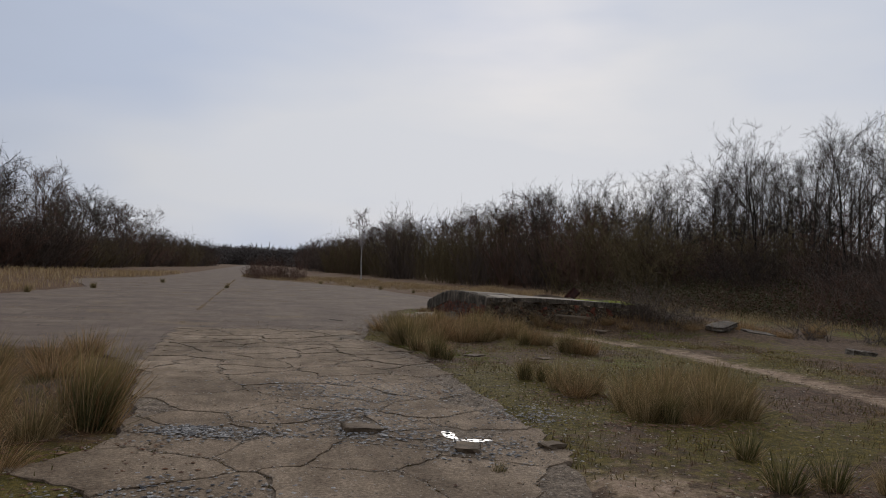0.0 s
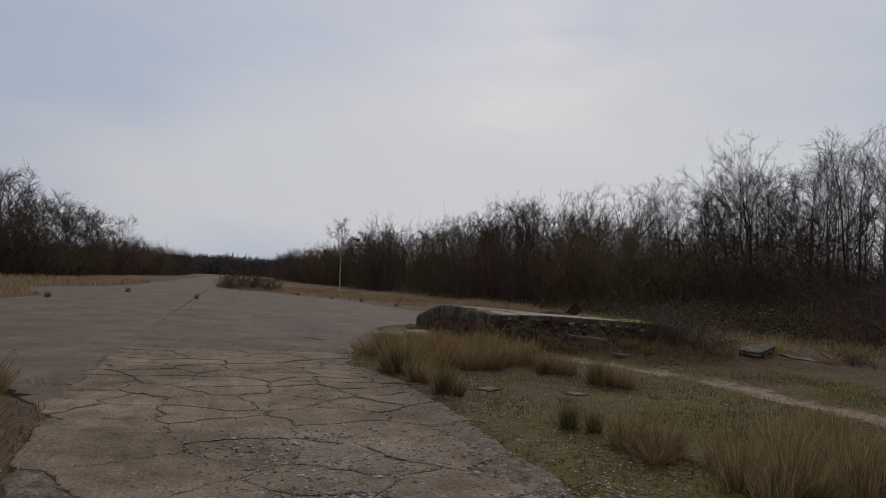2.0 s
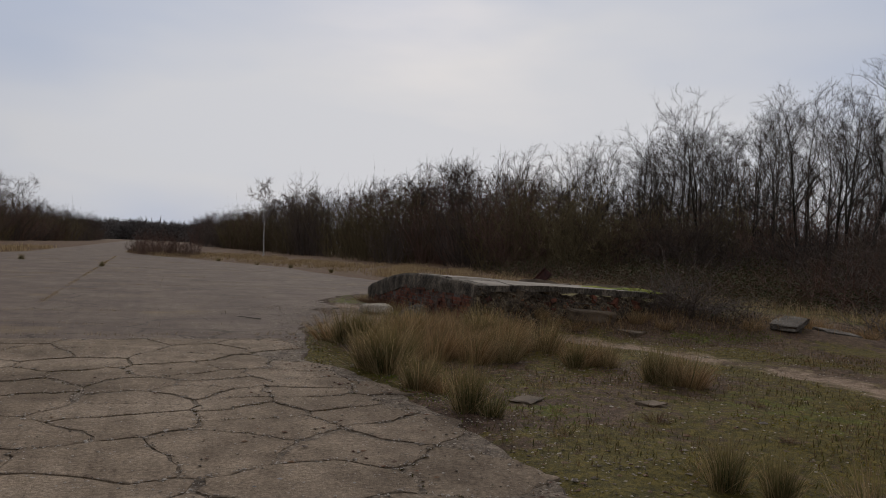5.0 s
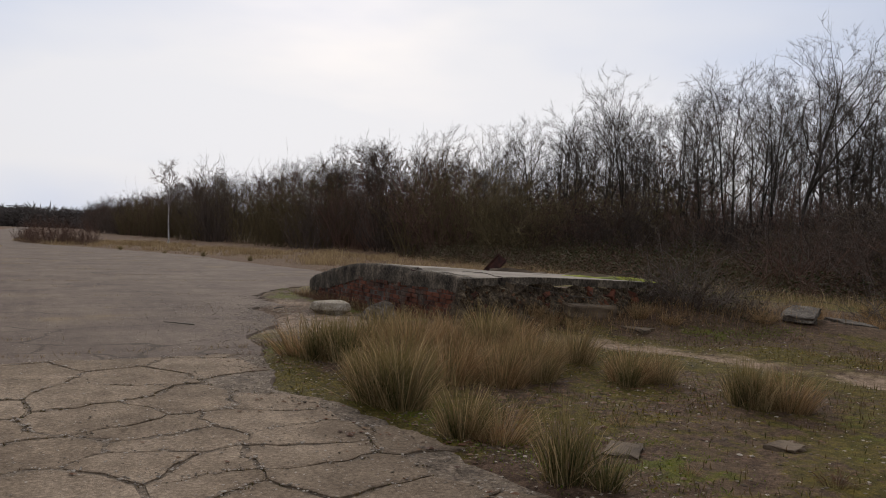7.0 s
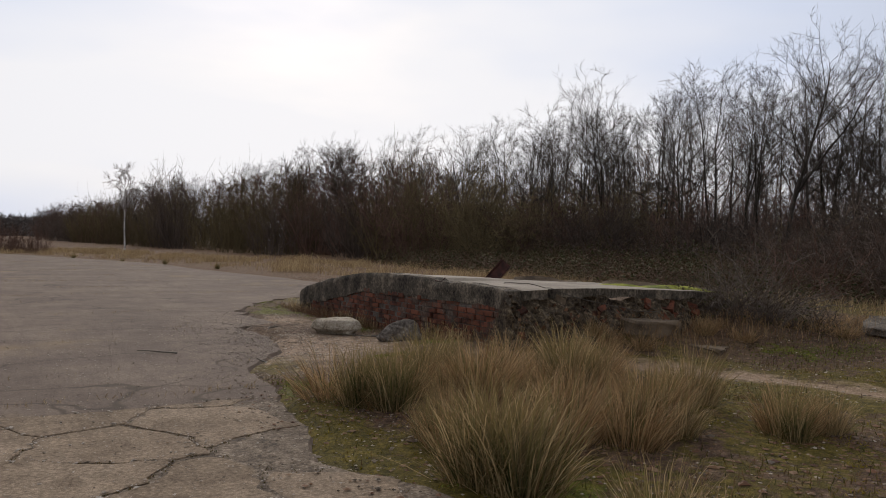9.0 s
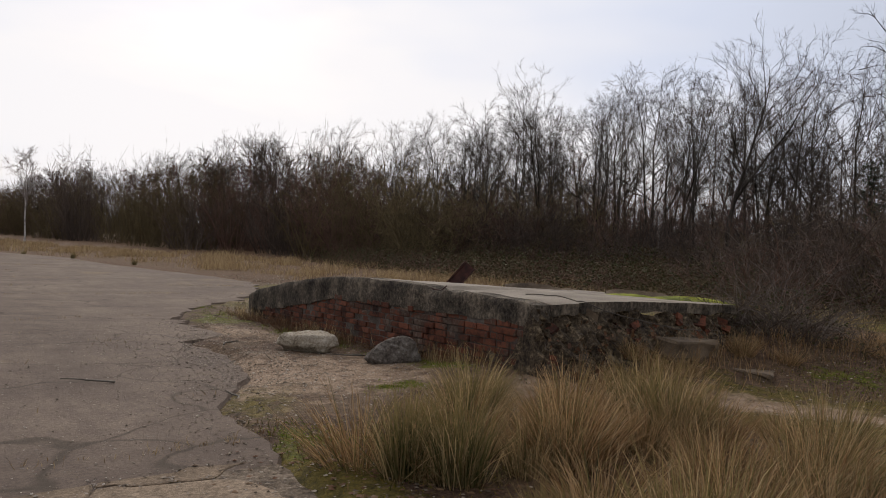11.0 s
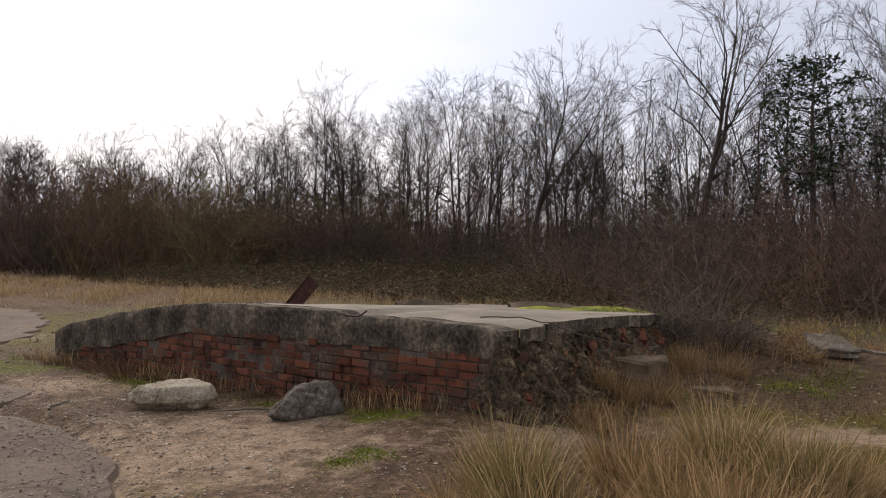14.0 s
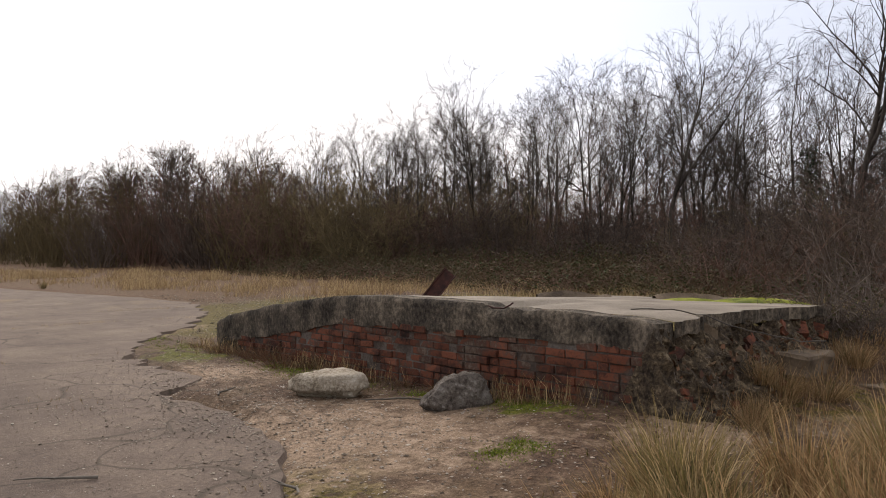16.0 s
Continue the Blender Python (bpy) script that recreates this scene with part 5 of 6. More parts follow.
make_slab_block("concrete_fragment", (0.8, 0.5, 0.12), 12, "pale slab fragment beside the platform", 9.6, 19.45, 0.05, 3, 2, 20, "small fragments")


def make_beam():
    """A rusted rail of I section standing aslant in the ground behind the platform."""
    g = Geo()
    w, h, t = 0.10, 0.17, 0.022
    prof = [(-w, -h), (w, -h), (w, -h + t), (t / 2, -h + t * 1.6), (t / 2, h - t * 1.6), (w, h - t), (w, h), (-w, h), (-w, h - t), (-t / 2, h - t * 1.6), (-t / 2, -h + t * 1.6), (-w, -h + t)]
    n = len(prof)
    v = [(a, b, z) for z in (-0.3, 0.8, 1.42) for a, b in prof]
    f = [tuple(reversed(range(n))), tuple(range(2 * n, 3 * n))]
    f += [(r * n + i, r * n + (i + 1) % n, (r + 1) * n + (i + 1) % n, (r + 1) * n + i) for r in range(2) for i in range(n)]
    g.add(v, f)
    ob = new("steel_beam", g.mesh("steel_beam", M_RUST))
    ob.matrix_basis = look((12.55, 30.0, -0.05), (13.45, 29.65, 1.05), 0) @ pose(0, 0, 0, 180, 0, 20)
    return tagged(ob, "dark red rusted steel beam leaning out of the ground", "steel beam")


make_beam()


def make_cable():
    g = Geo()
    pts = [(6.75, 20.75, 0.985), (6.95, 20.45, 0.985), (7.2, 20.26, 0.93), (7.6, 20.12, 0.80), (8.0, 20.0, 0.72), (8.5, 19.9, 0.62), (9.0, 19.75, 0.58)]
    fine = []
    for i in range(len(pts) - 1):
        for k in range(4):
            fine.append(tuple(np.array(pts[i]) + (np.array(pts[i + 1]) - np.array(pts[i])) * k / 4 + np.array([0, 0, 0.008 * math.sin(i + k)])))
    tube(g, fine, [0.0065] * len(fine), 6, False)
    tagged(new("cable", g.mesh("cable", M_HOSE, True)), "old dark cable hanging over the slab edge", "cable")
    g = Geo()
    tube(g, [(6.5, 22.3, 0.955), (6.52, 22.2, 0.935), (6.53, 22.08, 0.935), (6.5, 21.97, 0.975), (6.5, 21.93, 1.0)], [0.009] * 5, 5, False)
    tagged(new("bent_bar", g.mesh("bent_bar", M_RUST, True)), "bent rusty bar in the broken coping", "steel bar")


make_cable()


# ---- rushes and grass ----
def blades(rng, g, n, w, h, lean, width, wind=(0.0, 0.0), droop=0.35, fill=1.0):
    for i in range(n):
        a, rad = rng.uniform(0, 2 * math.pi), w * math.sqrt(rng.random()) * fill
        p = np.array([rad * math.cos(a), rad * math.sin(a), -0.05])
        out = rad / w
        d = unit(np.array([math.cos(a) * lean * (0.3 + out) + rng.gauss(0, 0.15) + wind[0], math.sin(a) * lean * (0.3 + out) + rng.gauss(0, 0.15) + wind[1], 1.0]))
        ln = h * rng.uniform(0.38, 1.14) * (1.0 - 0.25 * out)
        f = rng.uniform(0, 2 * math.pi)
        s = np.array([math.cos(f), math.sin(f), 0]) * width * rng.uniform(0.7, 1.3)
        if rng.random() < 0.14:
            d = unit(np.array([math.cos(f), math.sin(f), rng.uniform(0.25, 1.1)]))
        sag = droop * rng.uniform(0.1, 1.0) ** 1.5 * 1.5
        bend = unit(np.array([d[0] * 1.2 + wind[0] * 0.6 + rng.gauss(0, 0.12), d[1] * 1.2 + wind[1] * 0.6 + rng.gauss(0, 0.12), 0.0]))
        p1 = p + d * ln * 0.5
        d2 = unit(d + bend * sag * 0.45 - np.array([0, 0, sag * 0.15]))
        p2 = p1 + d2 * ln * 0.28
        d3 = unit(d2 + bend * sag * 0.8 - np.array([0, 0, sag * 0.55]))
        p3 = p2 + d3 * ln * 0.24
        g.add([p - s, p + s, p1 + s * 0.85, p1 - s * 0.85, p2 + s * 0.6, p2 - s * 0.6, p3], [(0, 1, 2, 3), (3, 2, 4, 5), (5, 4, 6)])


def rush_kind(seed, h, w, green, dry, drymat, label, group, wind=(0.05, 0.0), lean=0.36, width=0.0036):
    e = empty("rush_tuft")
    rng = random.Random(seed)
    if green:
        g = Geo()
        blades(rng, g, green, w * 0.62, h, lean * 0.85, width, wind, 0.2)
        part("green_foliage", g, M_RUSH, e)["kind"] = "stuff"
    if dry:
        g = Geo()
        blades(rng, g, dry, w * 0.82, h * 0.95, lean * 1.15, width, wind, 0.7)
        part("dry_foliage", g, drymat, e)["kind"] = "stuff"
    return Kind(tagged(e, label, "rush tuft", group))


def make_rushes():
    rng = random.Random(8)
    gn = "rush tufts beside the runway"
    green = rush_kind(1, 0.75, 0.21, 330, 170, M_RUSHGREY, "upright dark green rush tuft with dry tips", gn, (0.04, 0.0), 0.2)
    mixed = rush_kind(2, 0.85, 0.29, 260, 380, M_RUSHGREY, "large rush tuft, green below and bleached above", gn)
    dry = rush_kind(3, 0.80, 0.34, 70, 560, M_RUSHDRY, "dry golden-brown rush tuft bent by wind", gn, (0.08, -0.04), 0.38)
    grey = rush_kind(4, 0.80, 0.31, 100, 460, M_RUSHGREY, "grey-brown withered rush tuft", gn, (0.05, 0.0), 0.24)
    blown = rush_kind(5, 0.95, 0.25, 360, 200, M_RUSHDRY, "tall green rush tuft leaning in the wind", gn, (0.22, 0.10), 0.2)
    rusty = rush_kind(6, 0.7, 0.36, 40, 480, M_RUSHDRY, "rust-brown dry grass tussock", gn, (0.1, 0.0), 0.7)
    small = rush_kind(7, 0.40, 0.12, 170, 90, M_RUSHGREY, "small green rush tuft", gn)
    weed = rush_kind(9, 0.62, 0.30, 0, 170, M_LEAF, "dead brown weed stalks", "weeds by the platform", (0, 0), 0.9)
    sprig = rush_kind(10, 0.62, 0.30, 20, 70, M_RUSHDRY, "thin sprig of withered grass", "grass sprigs on the verge", (0, 0), 0.7, 0.004)
    wisp = rush_kind(11, 0.5, 0.24, 50, 40, M_RUSHGREY, "low wisp of green and grey grass", "grass sprigs on the verge", (0, 0), 0.8, 0.004)
    kinds = [sprig, wisp, green, mixed, dry, grey, blown, rusty, small, weed]
    spots = [
        # beside the path's start
        (blown, -1.42, 7.75, 1.05), (blown, -1.65, 8.1, 0.95), (grey, -1.8, 7.2, 0.7), (dry, -2.1, 6.7, 0.6), (rusty, -1.8, 6.3, 0.55), (dry, -2.35, 7.7, 0.7), (grey, -2.6, 8.6, 0.8), (dry, -2.9, 9.6, 0.8), (rusty, -1.9, 5.7, 0.5), (rusty, -2.5, 10.8, 0.9), (dry, -3.2, 7.4, 0.8), (dry, -2.7, 6.3, 0.7), (grey, -3.5, 11.5, 1.0),
    ]
    spots += [
        # east of the runway, near
        (green, 4.12, 10.9, 0.62), (green, 4.3, 10.6, 0.55), (grey, 4.3, 9.9, 0.7), (grey, 4.55, 9.6, 0.75), (rusty, 4.25, 9.3, 0.55), (small, 4.4, 5.95, 0.9), (small, 4.1, 5.05, 1.2), (small, 4.45, 4.95, 1.1), (grey, 4.9, 4.8, 0.45), (small, 2.0, 5.8, 0.4), (small, 6.1, 10.4, 0.6), (small, 7.3, 9.9, 0.8),
    ]
    spots += [
        (grey, 4.5, 8.3, 0.73), (grey, 4.75, 8.0, 0.86), (grey, 5.0, 8.4, 0.86), (grey, 5.25, 7.75, 0.86), (grey, 5.5, 8.2, 0.90), (grey, 5.6, 7.75, 0.82), (grey, 5.3, 8.8, 0.86), (grey, 5.9, 8.3, 0.86), (grey, 6.0, 8.8, 0.86), (green, 6.5, 9.5, 0.82), (grey, 6.2, 9.4, 0.77), (grey, 4.85, 9.0, 0.73), (green, 4.6, 7.6, 0.69), (dry, 5.7, 9.2, 0.77), (grey, 4.4, 7.75, 0.69), (rusty, 4.9, 7.5, 0.52),
    ]
    spots += [
        # single tufts
        (green, 3.34, 13.5, 0.85), (small, 3.5, 13.3, 0.9), (mixed, 3.3, 14.75, 0.7), (rusty, 3.55, 14.6, 0.75), (grey, 6.5, 14.55, 0.7), (green, 6.4, 14.65, 0.75), (dry, 6.75, 14.4, 0.7), (dry, 6.1, 15.9, 0.75), (green, 5.9, 15.7, 0.6), (grey, 6.4, 15.75, 0.6),
        # the big stand before the platform
        (green, 3.35, 18.3, 0.95), (rusty, 3.3, 18.75, 1.0), (green, 3.55, 18.0, 0.95), (mixed, 3.2, 16.15, 1.0), (mixed, 3.3, 15.85, 1.0), (green, 3.15, 16.0, 0.9), (mixed, 3.5, 16.3, 0.95),
    ]
    for i in range(36):
        a, r = i * 2.4, math.sqrt((i + 0.5) / 36)
        x, y = 4.85 + 1.6 * r * math.cos(a), 17.75 + 1.75 * r * math.sin(a)
        if x < 3.15 or (y > 19.1 and x < 3.9):
            continue
        spots.append((rng.choice((dry, dry, mixed, rusty, grey, green)), x + rng.uniform(-0.3, 0.3), y + rng.uniform(-0.3, 0.3), rng.uniform(0.5, 0.92)))
    # weeds along the foot of the brick wall and on the rubble
    for y in (21.0, 21.6, 22.5, 22.75, 23.3, 23.9, 24.3, 24.7, 25.1, 25.5, 25.9, 26.2, 26.6, 26.9, 27.2, 27.6, 28.0):
        spots.append((weed, 6.32 + rng.uniform(-0.18, 0.05), y + rng.uniform(-0.15, 0.15), rng.uniform(0.55, 0.85) if y > 25.4 else (rng.uniform(0.4, 0.7) if y > 22.2 else 0.35)))
    for x, y, s in ((7.9, 19.85, 0.5), (7.3, 19.8, 0.45), (8.3, 19.6, 0.5), (9.9, 19.8, 0.5), (6.9, 19.7, 0.5), (10.3, 19.4, 0.5), (12.1, 18.9, 0.6), (13.2, 18.9, 0.6), (14.0, 19.3, 0.7), (14.6, 18.2, 0.6), (13.6, 20.3, 0.8), (15.5, 20.5, 0.9), (16.8, 19.6, 0.9)):
        spots.append((rng.choice((weed, dry, rusty)), x, y, s))
    for i in range(90):
        x, y = rng.uniform(3.4, 12.5), rng.uniform(4.5, 19)
        if near_line(TRACK, x, y) > 0.8 and not (x > 6.3 and y > 18.6):
            spots.append((rng.choice((sprig, wisp, sprig, weed)), x, y, rng.uniform(0.16, 0.40)))
    for i in range(26):
        x, y = rng.uniform(-5, -1.6), rng.uniform(5, 14)
        spots.append((rng.choice((rusty, dry, sprig, wisp)), x, y, rng.uniform(0.3, 0.8)))
    # tufts on the far paving and grass
    for x, y, s in ((-6.35, 57.5, 1.1), (-1.6, 49.5, 0.9), (5.9, 68.5, 1.0), (9.5, 57, 0.9), (10.6, 50, 0.8), (8.0, 62, 0.8), (-9.5, 36, 1.0), (-8.2, 43, 1.0)):
        spots.append((green, x, y, s * 0.65))
    for k, x, y, s in spots:
        k.at(x, y, rng.uniform(-35, 35), s, s * rng.uniform(0.92, 1.08), z=-0.03 if paved(x, y) > 0.2 else None)
    dry.at(7.75, 19.98, 20, 0.38, 0.42, z=0.30)
    rusty.at(10.3, 19.95, 70, 0.45, 0.5, z=0.25)
    for k in kinds:
        k.finish()


make_rushes()


def field(name, material, label, count, where, h, width, seed, droop=0.6, on_paving=False):
    """A stretch of countless grass blades."""
    rng = random.Random(seed)
    g, made = Geo(), 0
    while made < count:
        x, y, dens, hh = where(rng)
        if rng.random() > dens or (paved(x, y) > 0.15) != on_paving:
            made += 0.2
            continue
        made += 1
        z = -0.01 if on_paving else land(x, y) - 0.02
        ln = h * hh * rng.uniform(0.5, 1.2)
        a = rng.uniform(0, 6.28)
        far = max(1.0, math.hypot(x, y - 10) / 22)
        s = np.array([math.cos(a), math.sin(a), 0]) * width * far
        p = np.array([x, y, z])
        p1 = p + np.array([rng.gauss(0, 0.16), rng.gauss(0, 0.16), 0.6]) * ln
        p2 = p1 + np.array([rng.gauss(0.05, droop * 0.3), rng.gauss(0, droop * 0.3), 0.42]) * ln
        g.add([p - s, p + s, p1 + s * 0.7, p1 - s * 0.7, p2], [(0, 1, 2, 3), (3, 2, 4)])
    tagged(new(name, g.mesh(name, material)), label, "grass", kind="stuff")


def straw_east(r):
    y = 36 + 64 * r.random() ** 1.2
    lo = edge(EDGE_R, y) + (2.2 if y < 58 else 0.4) + 1.2 * fbm(y, 2, 0.5)
    x = lo + r.random() * max(3, float(np.interp(y, (30, 42, 60, 100), (12, 15, 16, 14))))
    clump = fbm(x, y * 1.3, 0.35)
    return x, y, min(1, max(0.03, 0.22 + 2.2 * clump)), 0.55 + 1.0 * max(0, clump)


def straw_west(r):
    y = 32 + 75 * r.random()
    x = edge(EDGE_L, y) - 26 * r.random() ** 1.3 if y > 45 else edge(EDGE_L, y) - 0.3 - 9 * r.random()
    clump = fbm(x * 0.6, y * 1.5, 0.3)
    return x, y, min(1, max(0.05, 0.45 + 1.4 * clump)), 0.8 + 0.5 * max(0, clump)


def low_green(r):
    x, y = r.uniform(2.6, 12), r.uniform(4.5, 24)
    if r.random() < 0.2:
        x, y = r.uniform(-4, -1), r.uniform(5, 14)
    d = fbm(x - 40, y + 7, 0.5) + 0.4 * fbm(x, y, 2.2)
    if near_line(TRACK, x, y) < 0.55 or (x > 6.4 and y > 20.2) or bump_at(x, y, 4.2, 22.0, 1.9) > 0.3:
        return x, y, 0.0, 1
    return x, y, min(1, max(0.06, (0.38 if y > 10 else 0.2) + d)), 1.0


def wall_foot(r):
    y = r.uniform(20.2, 28.2)
    return WX - abs(r.gauss(0, 0.22)) - 0.02, y, 0.5 + 0.5 * math.sin(y * 2.1), 1.0


def bank(r):
    x = r.uniform(6.7, 15)
    return x, 20.2 - abs(r.gauss(0, 0.5)) - max(0, x - 10) * 0.25, 0.7, 1.0


def scrub_edge(r):
    y = r.uniform(12, 45)
    return float(np.interp(y, (12, 24, 34, 45), (20, 20.5, 20.5, 22))) + r.gauss(0, 1.3), y, 0.8, 1.0


def joint_weeds(r):
    """Joints of the paving, across every few metres and one along it."""
    if r.random() < 0.25:
        y = r.uniform(20, 75)
        return -1.73 + r.gauss(0, 0.04), y, min(1, max(0.0, 0.4 + 1.5 * fbm(y, 4, 0.4))), 0.8
    k = r.randrange(15)
    y0 = (19.6, 21.3, 23.7, 25.4, 26.6, 28.3, 31, 33.5, 36.5, 40, 44, 48.5, 54, 60, 67)[k]
    x = r.uniform(-9, 10)
    y = y0 + 0.35 * fbm(x * 0.4, y0, 1.0) + r.gauss(0, 0.05 if k not in (3, 4) else 0.28)
    return x, y, min(1, max(0.0, 0.25 + 1.6 * fbm(x, y0 * 3, 0.5))), 1.0


field("joint_weeds", M_STRAW, "thin dead weeds in the paving joints", 9000, joint_weeds, 0.06, 0.003, 57, 1.3, True)
field("straw_grass", M_STRAW, "golden dead grass in tussocks", 24000, straw_east, 0.45, 0.006, 51, 1.3)
field("straw_grass", M_STRAW, "golden dead grass along the far verge", 9000, straw_west, 0.5, 0.0075, 52)
field("low_grass", M_LOWGRASS, "sparse short grass and moss shoots", 26000, low_green, 0.075, 0.005, 53)
field("wall_grass", M_RUSHGREY, "withered grass and stalks along the brick wall", 650, wall_foot, 0.26, 0.0035, 54)
MOSS_SPOTS = ((6.75, 29.5, 0.42, 0.42), (6.2, 28.4, 0.2, 0.4), (5.95, 24.3, 0.12, 0.6), (6.1, 25.6, 0.12, 0.4), (6.15, 21.35, 0.15, 0.32), (6.1, 22.5, 0.1, 0.25), (4.95, 20.6, 0.15, 0.15), (3.5, 15.5, 0.3, 0.5), (3.35, 19.3, 0.22, 0.4), (4.0, 13.5, 0.4, 0.35), (10.6, 18.6, 0.7, 0.25), (11.4, 18.3, 0.6, 0.18), (15.5, 20.3, 1.4, 0.4), (3.75, 14.3, 0.3, 0.3))


def moss_spot(r):
    cx, cy, a, b = r.choice(MOSS_SPOTS)
    x, y = r.gauss(cx, a), r.gauss(cy, b)
    return x, y, 0.0 if x > WX - 0.03 and y > 20.2 else min(1.0, max(0.1, 0.6 + 1.5 * fbm(x, y, 1.6))), 1.0


field("moss_tufts", M_MOSSTUFT, "bright green moss and short grass in patches", 24000, moss_spot, 0.034, 0.007, 58, 1.6)
def verge_moss(r):
    x, y = r.uniform(2.6, 12.5), r.uniform(4.5, 19.5)
    d = fbm(x + 17, y - 5, 0.55) + 0.5 * fbm(x, y + 30, 1.9)
    if near_line(TRACK, x, y) < 0.6:
        return x, y, 0.0, 1
    return x, y, min(1.0, max(0.02, 2.2 * d)) * (0.35 if y < 10 else 1.0), 1.0


field("verge_moss", M_VERGEMOSS, "yellow-green moss cushions on the waste ground", 42000, verge_moss, 0.032, 0.008, 60, 1.4)
field("bank_grass", M_RUSHDRY, "withered grass on the rubble bank", 1800, bank, 0.28, 0.0035, 55)
field("rough_grass", M_STRAW, "pale rough grass at the foot of the scrub", 2600, scrub_edge, 0.40, 0.007, 56, 1.2)


# ---- loose things ----
def grow_tangle(rng, w, h, n, r):
    """Arching canes that rise, bend over and cross one another."""
    g = Geo()
    for i in range(n):
        a, rad = rng.uniform(0, 6.28), w * 0.8 * math.sqrt(rng.random())
        p = np.array([rad * math.cos(a), rad * math.sin(a), -0.05])
        b = rng.uniform(0, 6.28)
        d = unit(np.array([math.cos(b) * 0.7, math.sin(b) * 0.7, rng.uniform(0.6, 1.8)]))
        pts, step = [p], h * rng.uniform(0.09, 0.2)
        for s in range(6):
            d = unit(d + np.array([rng.gauss(0, 0.25), rng.gauss(0, 0.25), rng.uniform(-0.38, 0.05)]))
            q = pts[-1] + d * step
            if q[2] < 0:
                break
            pts.append(q)
        if len(pts) < 3:
            continue
        m = len(pts) - 1
        tube(g, pts, [r * (1 - 0.7 * k / m) for k in range(m)] + [0], 3)
        for k in range(3):
            q = pts[rng.randrange(1, m + 1)]
            e = unit(np.array([rng.gauss(0, 1), rng.gauss(0, 1), rng.gauss(0.3, 0.7)]))
            tube(g, [q, q + e * h * rng.uniform(0.1, 0.25)], [r * 0.5, 0], 3)
    return g


def make_near_bushes():
    rng = random.Random(60)
    lv = Geo()
    leaf_cloud(rng, lv, 420, 2.0, 0.8, 0.05)
    b = bush_thing("bramble_bush", grow_tangle(random.Random(61), 0.95, 1.15, 210, 0.006), M_THICKET, "tangled bare bramble bush with dead leaves beside the platform", "bush", "", lv)
    b.matrix_basis = pose(11.25, 20.1, land(11.25, 20.1))
    copy_thing(b, pose(12.1, 19.7, land(12.1, 19.7) - 0.1, 0, 0, 80) @ Matrix.Diagonal((0.95, 0.95, 0.7, 1)))
    copy_thing(b, pose(10.95, 20.8, land(10.95, 20.8) + 0.1, 0, 0, 190) @ Matrix.Diagonal((0.8, 0.8, 0.8, 1)))
    copy_thing(b, pose(12.9, 20.6, land(12.9, 20.6), 0, 0, 280) @ Matrix.Diagonal((1.1, 1.1, 0.6, 1)))
    d = bush_thing("dead_shrub", grow_tangle(random.Random(62), 0.8, 1.7, 46, 0.009), M_TWIG_PALE, "pale dead shrub with arching bare branches", "shrub", "")
    d.matrix_basis = pose(15.9, 18.8, land(15.9, 18.8))
    for x, y, a, s, sz in ((11.35, 20.3, 30, 0.7, 1.35), (11.1, 20.6, 150, 0.55, 1.1), (11.8, 20.1, 250, 0.65, 1.0), (12.6, 20.2, 80, 0.8, 0.8)):
        copy_thing(d, pose(x, y, land(x, y), 0, 0, a) @ Matrix.Diagonal((s, s, sz, 1)))
    copy_thing(d, pose(17.4, 17.8, land(17.4, 17.8), 0, 0, 100))
    # arching bare sprays over the bramble
    e = empty("dead_branch", pose(11.4, 19.6, 0.2))
    g = Geo()
    for k in range(7):
        a = rng.uniform(-0.5, 0.9)
        p, d0, pts = np.array([0.0, 0.0, 0.1 * k * 0.5]), np.array([math.cos(a), math.sin(a) * 0.5, 0.9]), [np.array([0.0, 0.0, 0.05])]
        for s in range(6):
            d0 = unit(d0 + np.array([rng.gauss(0.06, 0.12), rng.gauss(0, 0.12), -0.16]))
            pts.append(pts[-1] + d0 * 0.28)
        tube(g, pts, [0.012, 0.011, 0.009, 0.008, 0.006, 0.004, 0], 4)
        for s in range(7):
            q = pts[rng.randrange(2, 6)]
            tube(g, [q, q + np.array([rng.gauss(0, 0.15), rng.gauss(0, 0.15), rng.uniform(0.05, 0.3)])], [0.005, 0], 3)
    part("branch_spray", g, M_TWIG_PALE, e)
    tagged(e, "arching dead branches over the bramble", "branch")


make_near_bushes()


def scatter(name, material, label, count, where, size, seed, flat=0.6, category="debris"):
    rng = random.Random(seed)
    g = Geo()
    for i in range(count):
        x, y = where(rng)
        s = size * rng.uniform(0.4, 1.0) * (1.7 if rng.random() < 0.06 else 1)
        z = (0.004 if paved(x, y) > 0.1 else land(x, y)) + s * flat * 0.3
        a = rng.uniform(0, 6.28)
        v = []
        for k in range(4):
            w = a + k * math.pi / 2 + rng.uniform(-0.4, 0.4)
            r = s * rng.uniform(0.6, 1.1)
            v.append((x + r * math.cos(w), y + r * math.sin(w), z + rng.uniform(-0.2, 0.2) * s * flat))
        v += [(x, y, z + s * flat), (x, y, z - s * flat)]
        g.add(v, [(0, 1, 4), (1, 2, 4), (2, 3, 4), (3, 0, 4), (1, 0, 5), (2, 1, 5), (3, 2, 5), (0, 3, 5)])
    tagged(new(name, g.mesh(name, material)), label, category, kind="stuff")


def on_paving(r):
    y = 4.5 + 22 * r.random()
    return r.uniform(-1.6, edge(EDGE_R, y)), y


def by_edge(r):
    y = r.uniform(4.5, 28)
    return edge(EDGE_R, y) + r.gauss(0.25, 0.45), y


def by_wall(r):
    return r.gauss(4.7, 0.9), r.gauss(22.6, 2.0)


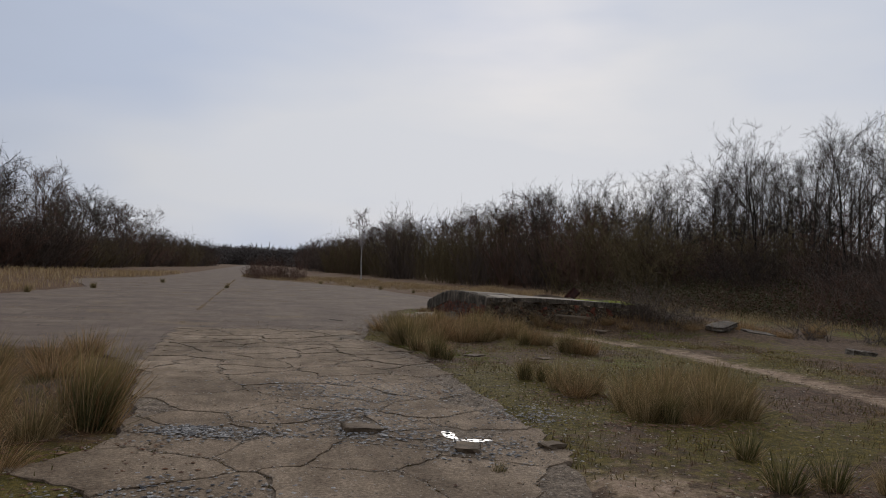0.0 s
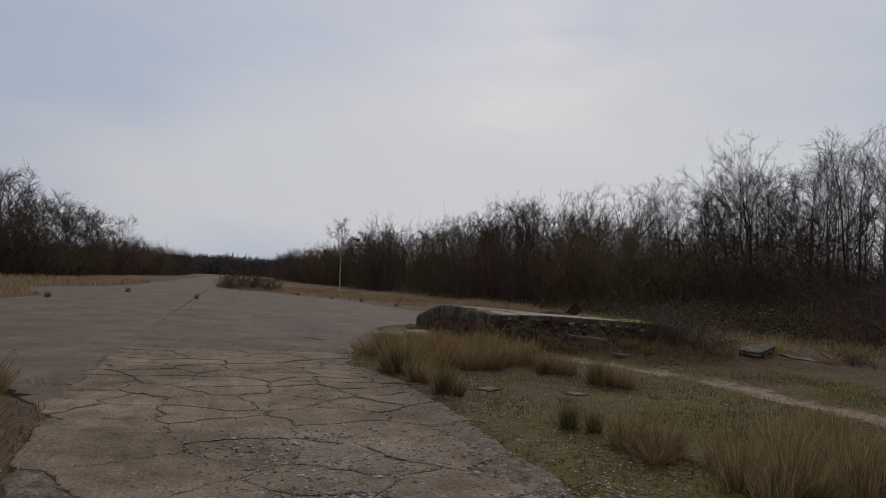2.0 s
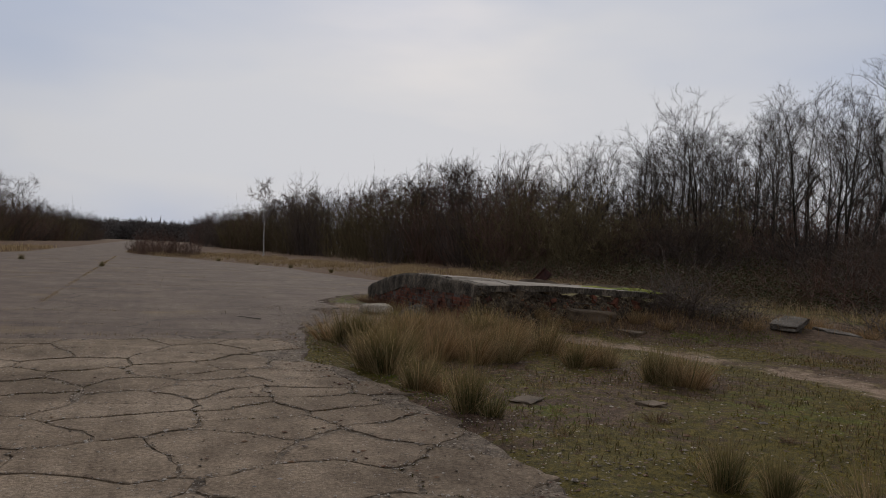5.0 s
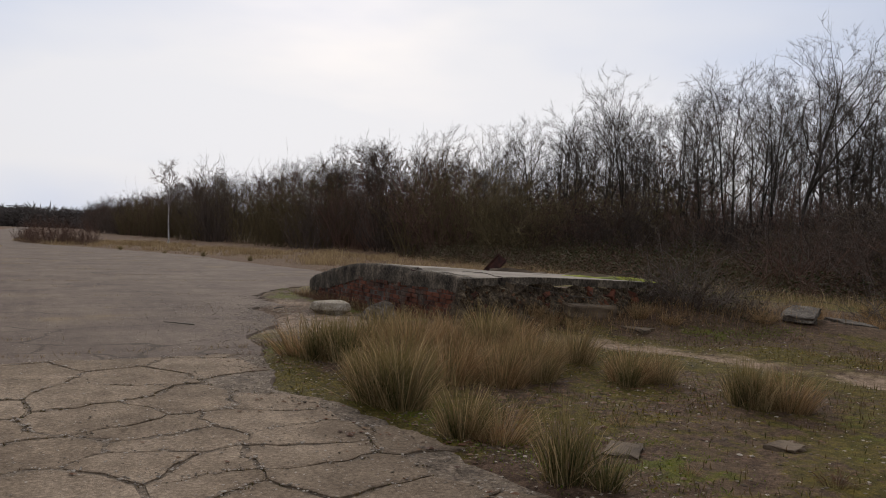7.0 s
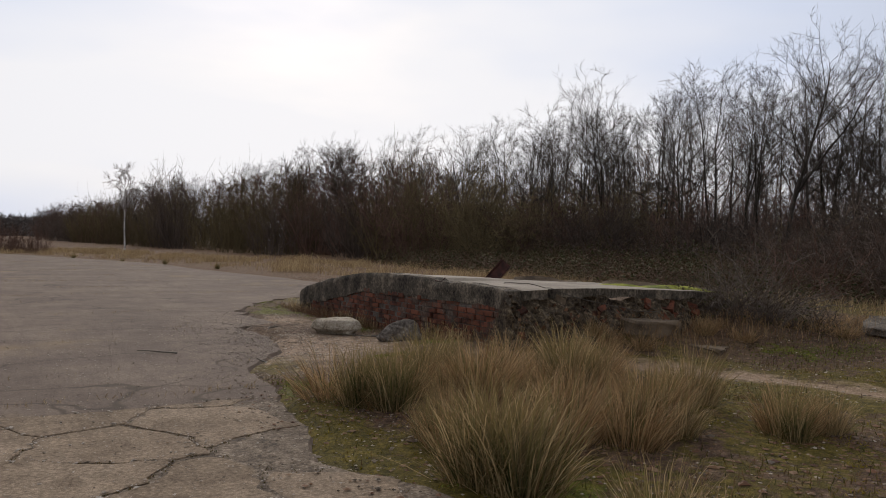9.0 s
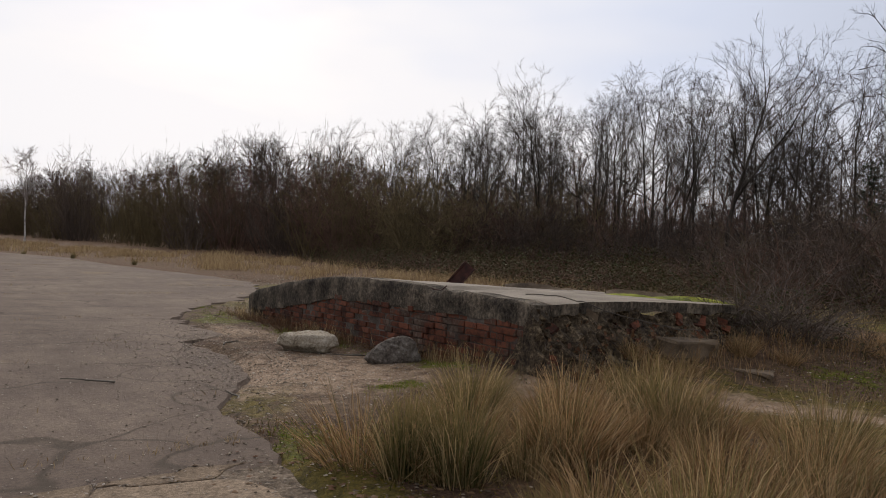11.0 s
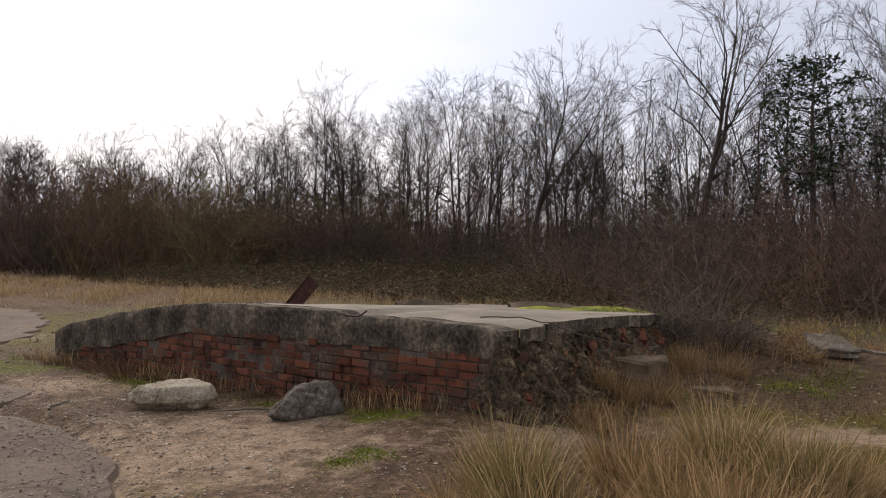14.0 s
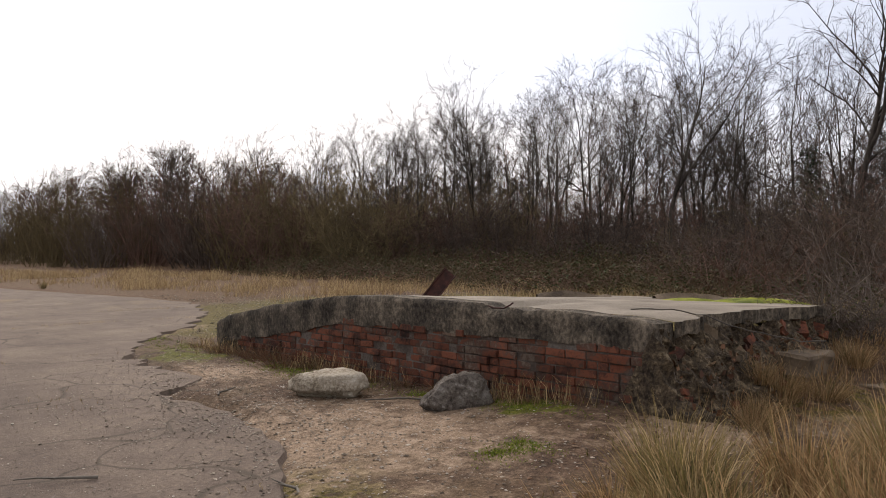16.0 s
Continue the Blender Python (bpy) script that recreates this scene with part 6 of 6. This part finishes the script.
def on_verge(r):
    return r.uniform(3.2, 11.5), r.uniform(4.5, 19.5)


def slate_spots(r):
    c = r.choice(((0.95, 8.2, 0.45, 0.25), (1.15, 7.3, 0.4, 0.25), (-0.2, 7.3, 0.35, 0.15), (-0.6, 7.55, 0.2, 0.1), (3.05, 8.0, 0.3, 0.35), (2.1, 6.6, 0.35, 0.25), (1.0, 10.0, 0.6, 0.5), (1.9, 9.6, 0.6, 0.4), (-0.6, 5.4, 0.6, 0.25), (1.2, 9.2, 0.4, 0.9)))
    return r.gauss(c[0], c[2]), r.gauss(c[1], c[3])


scatter("pebbles", M_GRIT, "loose grit and pebbles on the paving", 5200, on_paving, 0.013, 71, 0.35)
scatter("pebbles", M_PEBBLE, "grit and broken stone along the paving edge", 4200, by_edge, 0.020, 72, 0.35)
scatter("pebbles", M_GRIT, "grit on bare soil before the wall", 3600, by_wall, 0.016, 73, 0.35)
scatter("pebbles", M_PEBBLE, "crumbs and small stones before the wall", 900, by_wall, 0.017, 79, 0.2)
scatter("pebbles", M_PEBBLE, "grit among the moss", 5000, on_verge, 0.022, 74, 0.35)
scatter("slate_flakes", M_SLATE, "grey slate flakes gathered in potholes", 3600, slate_spots, 0.030, 75, 0.22)


def leaf_spots(r):
    c = r.choice(((-1.6, 6.4, 0.5, 0.5), (4.6, 7.5, 0.7, 0.3), (4.2, 9.2, 0.3, 0.3), (3.6, 14.7, 0.4, 0.3), (6.2, 15.3, 0.7, 0.4), (4.2, 16.2, 0.8, 0.6), (5.2, 19.2, 0.9, 0.5), (9.8, 19.8, 1.2, 0.4), (11.5, 18.9, 0.8, 0.5), (4.4, 4.9, 0.6, 0.3), (3.5, 18.4, 0.5, 0.7), (8, 20.0, 0.7, 0.25), (6, 12, 2.5, 3), (6, 12, 2.5, 3), (7, 8, 2.5, 2)))
    return r.gauss(c[0], c[2]), r.gauss(c[1], c[3])


def grit_north(r):
    y = r.uniform(29, 42)
    return edge(EDGE_R, y) + 0.3 + 4 * r.random(), y


scatter("pebbles", M_PEBBLE, "coarse gravel north of the platform", 2600, grit_north, 0.026, 78)
scatter("fallen_leaves", M_LEAF, "withered brown leaves on the ground", 6000, leaf_spots, 0.035, 76, 0.25, "leaves")


def make_sticks():
    for x, y, turn, ln, lab in ((3.78, 21.95, 65, 0.42, "thin dead stick on the soil"), (3.45, 21.25, 100, 0.3, "short dead stick on the soil"), (5.6, 22.85, 160, 0.5, "fallen branch beside the boulder"), (2.4, 22.4, 150, 0.5, "thin dead stick on the paving"), (5.75, 22.6, 150, 0.35, "short dead stick beside the boulder"), (4.6, 24.2, 20, 0.3, "thin dead stick on the soil")):
        rng = random.Random(x)
        g = Geo()
        pts = [np.array([ln * (k / 4 - 0.5), 0.03 * rng.gauss(0, 1), 0.0 + 0.008 * k]) for k in range(5)]
        tube(g, pts, [0.012, 0.011, 0.009, 0.007, 0.004], 5, False)
        tube(g, [pts[2], pts[2] + np.array([0.08, 0.07, 0.03])], [0.006, 0], 4)
        ob = new("stick", g.mesh("stick", M_WOODGREY, True))
        ob.matrix_basis = pose(x, y, (0.0 if paved(x, y) > 0.2 else land(x, y)) + 0.012, 0, 0, turn)
        tagged(ob, lab, "stick", "sticks on the ground")


make_sticks()


def make_puddle():
    g = Geo()
    add_flat(g, 1.93, 7.16, 0.06, 0.20, 3)
    add_flat(g, 2.10, 6.90, 0.17, 0.07, 8)
    tagged(new("puddle", g.mesh("puddle", M_WATER)), "shallow puddle in a pothole reflecting the sky", "puddle")


def add_flat(g, x, y, a, b, seed):
    n = 22
    v = [(x, y, -0.004)]
    for i in range(n):
        w = 2 * math.pi * i / n
        e = 1 + 0.5 * fbm(math.cos(w) * 1.6 + seed, math.sin(w) * 1.6, 1.0)
        v.append((x + a * e * math.cos(w), y + b * e * math.sin(w), -0.004))
    g.add(v, [(0, 1 + i, 1 + (i + 1) % n) for i in range(n)])


make_puddle()
JOINTS = make_plates()


def in_joints(r):
    x, y = r.choice(JOINTS)
    return x + r.gauss(0, 0.03), y + r.gauss(0, 0.03)


def joint_sprouts(r):
    x, y = r.choice(JOINTS)
    return x + r.gauss(0, 0.015), y + r.gauss(0, 0.015), min(1.0, max(0.0, 0.2 + 1.8 * fbm(x, y, 0.6))), 1.0


scatter("rubble_crumbs", M_GRIT, "crumbs of concrete along the cracks", 6500, in_joints, 0.015, 77, 0.35)
field("joint_sprouts", M_LOWGRASS, "dead grass sprouting from the cracks", 5000, joint_sprouts, 0.016, 0.004, 59, 2.2, True)
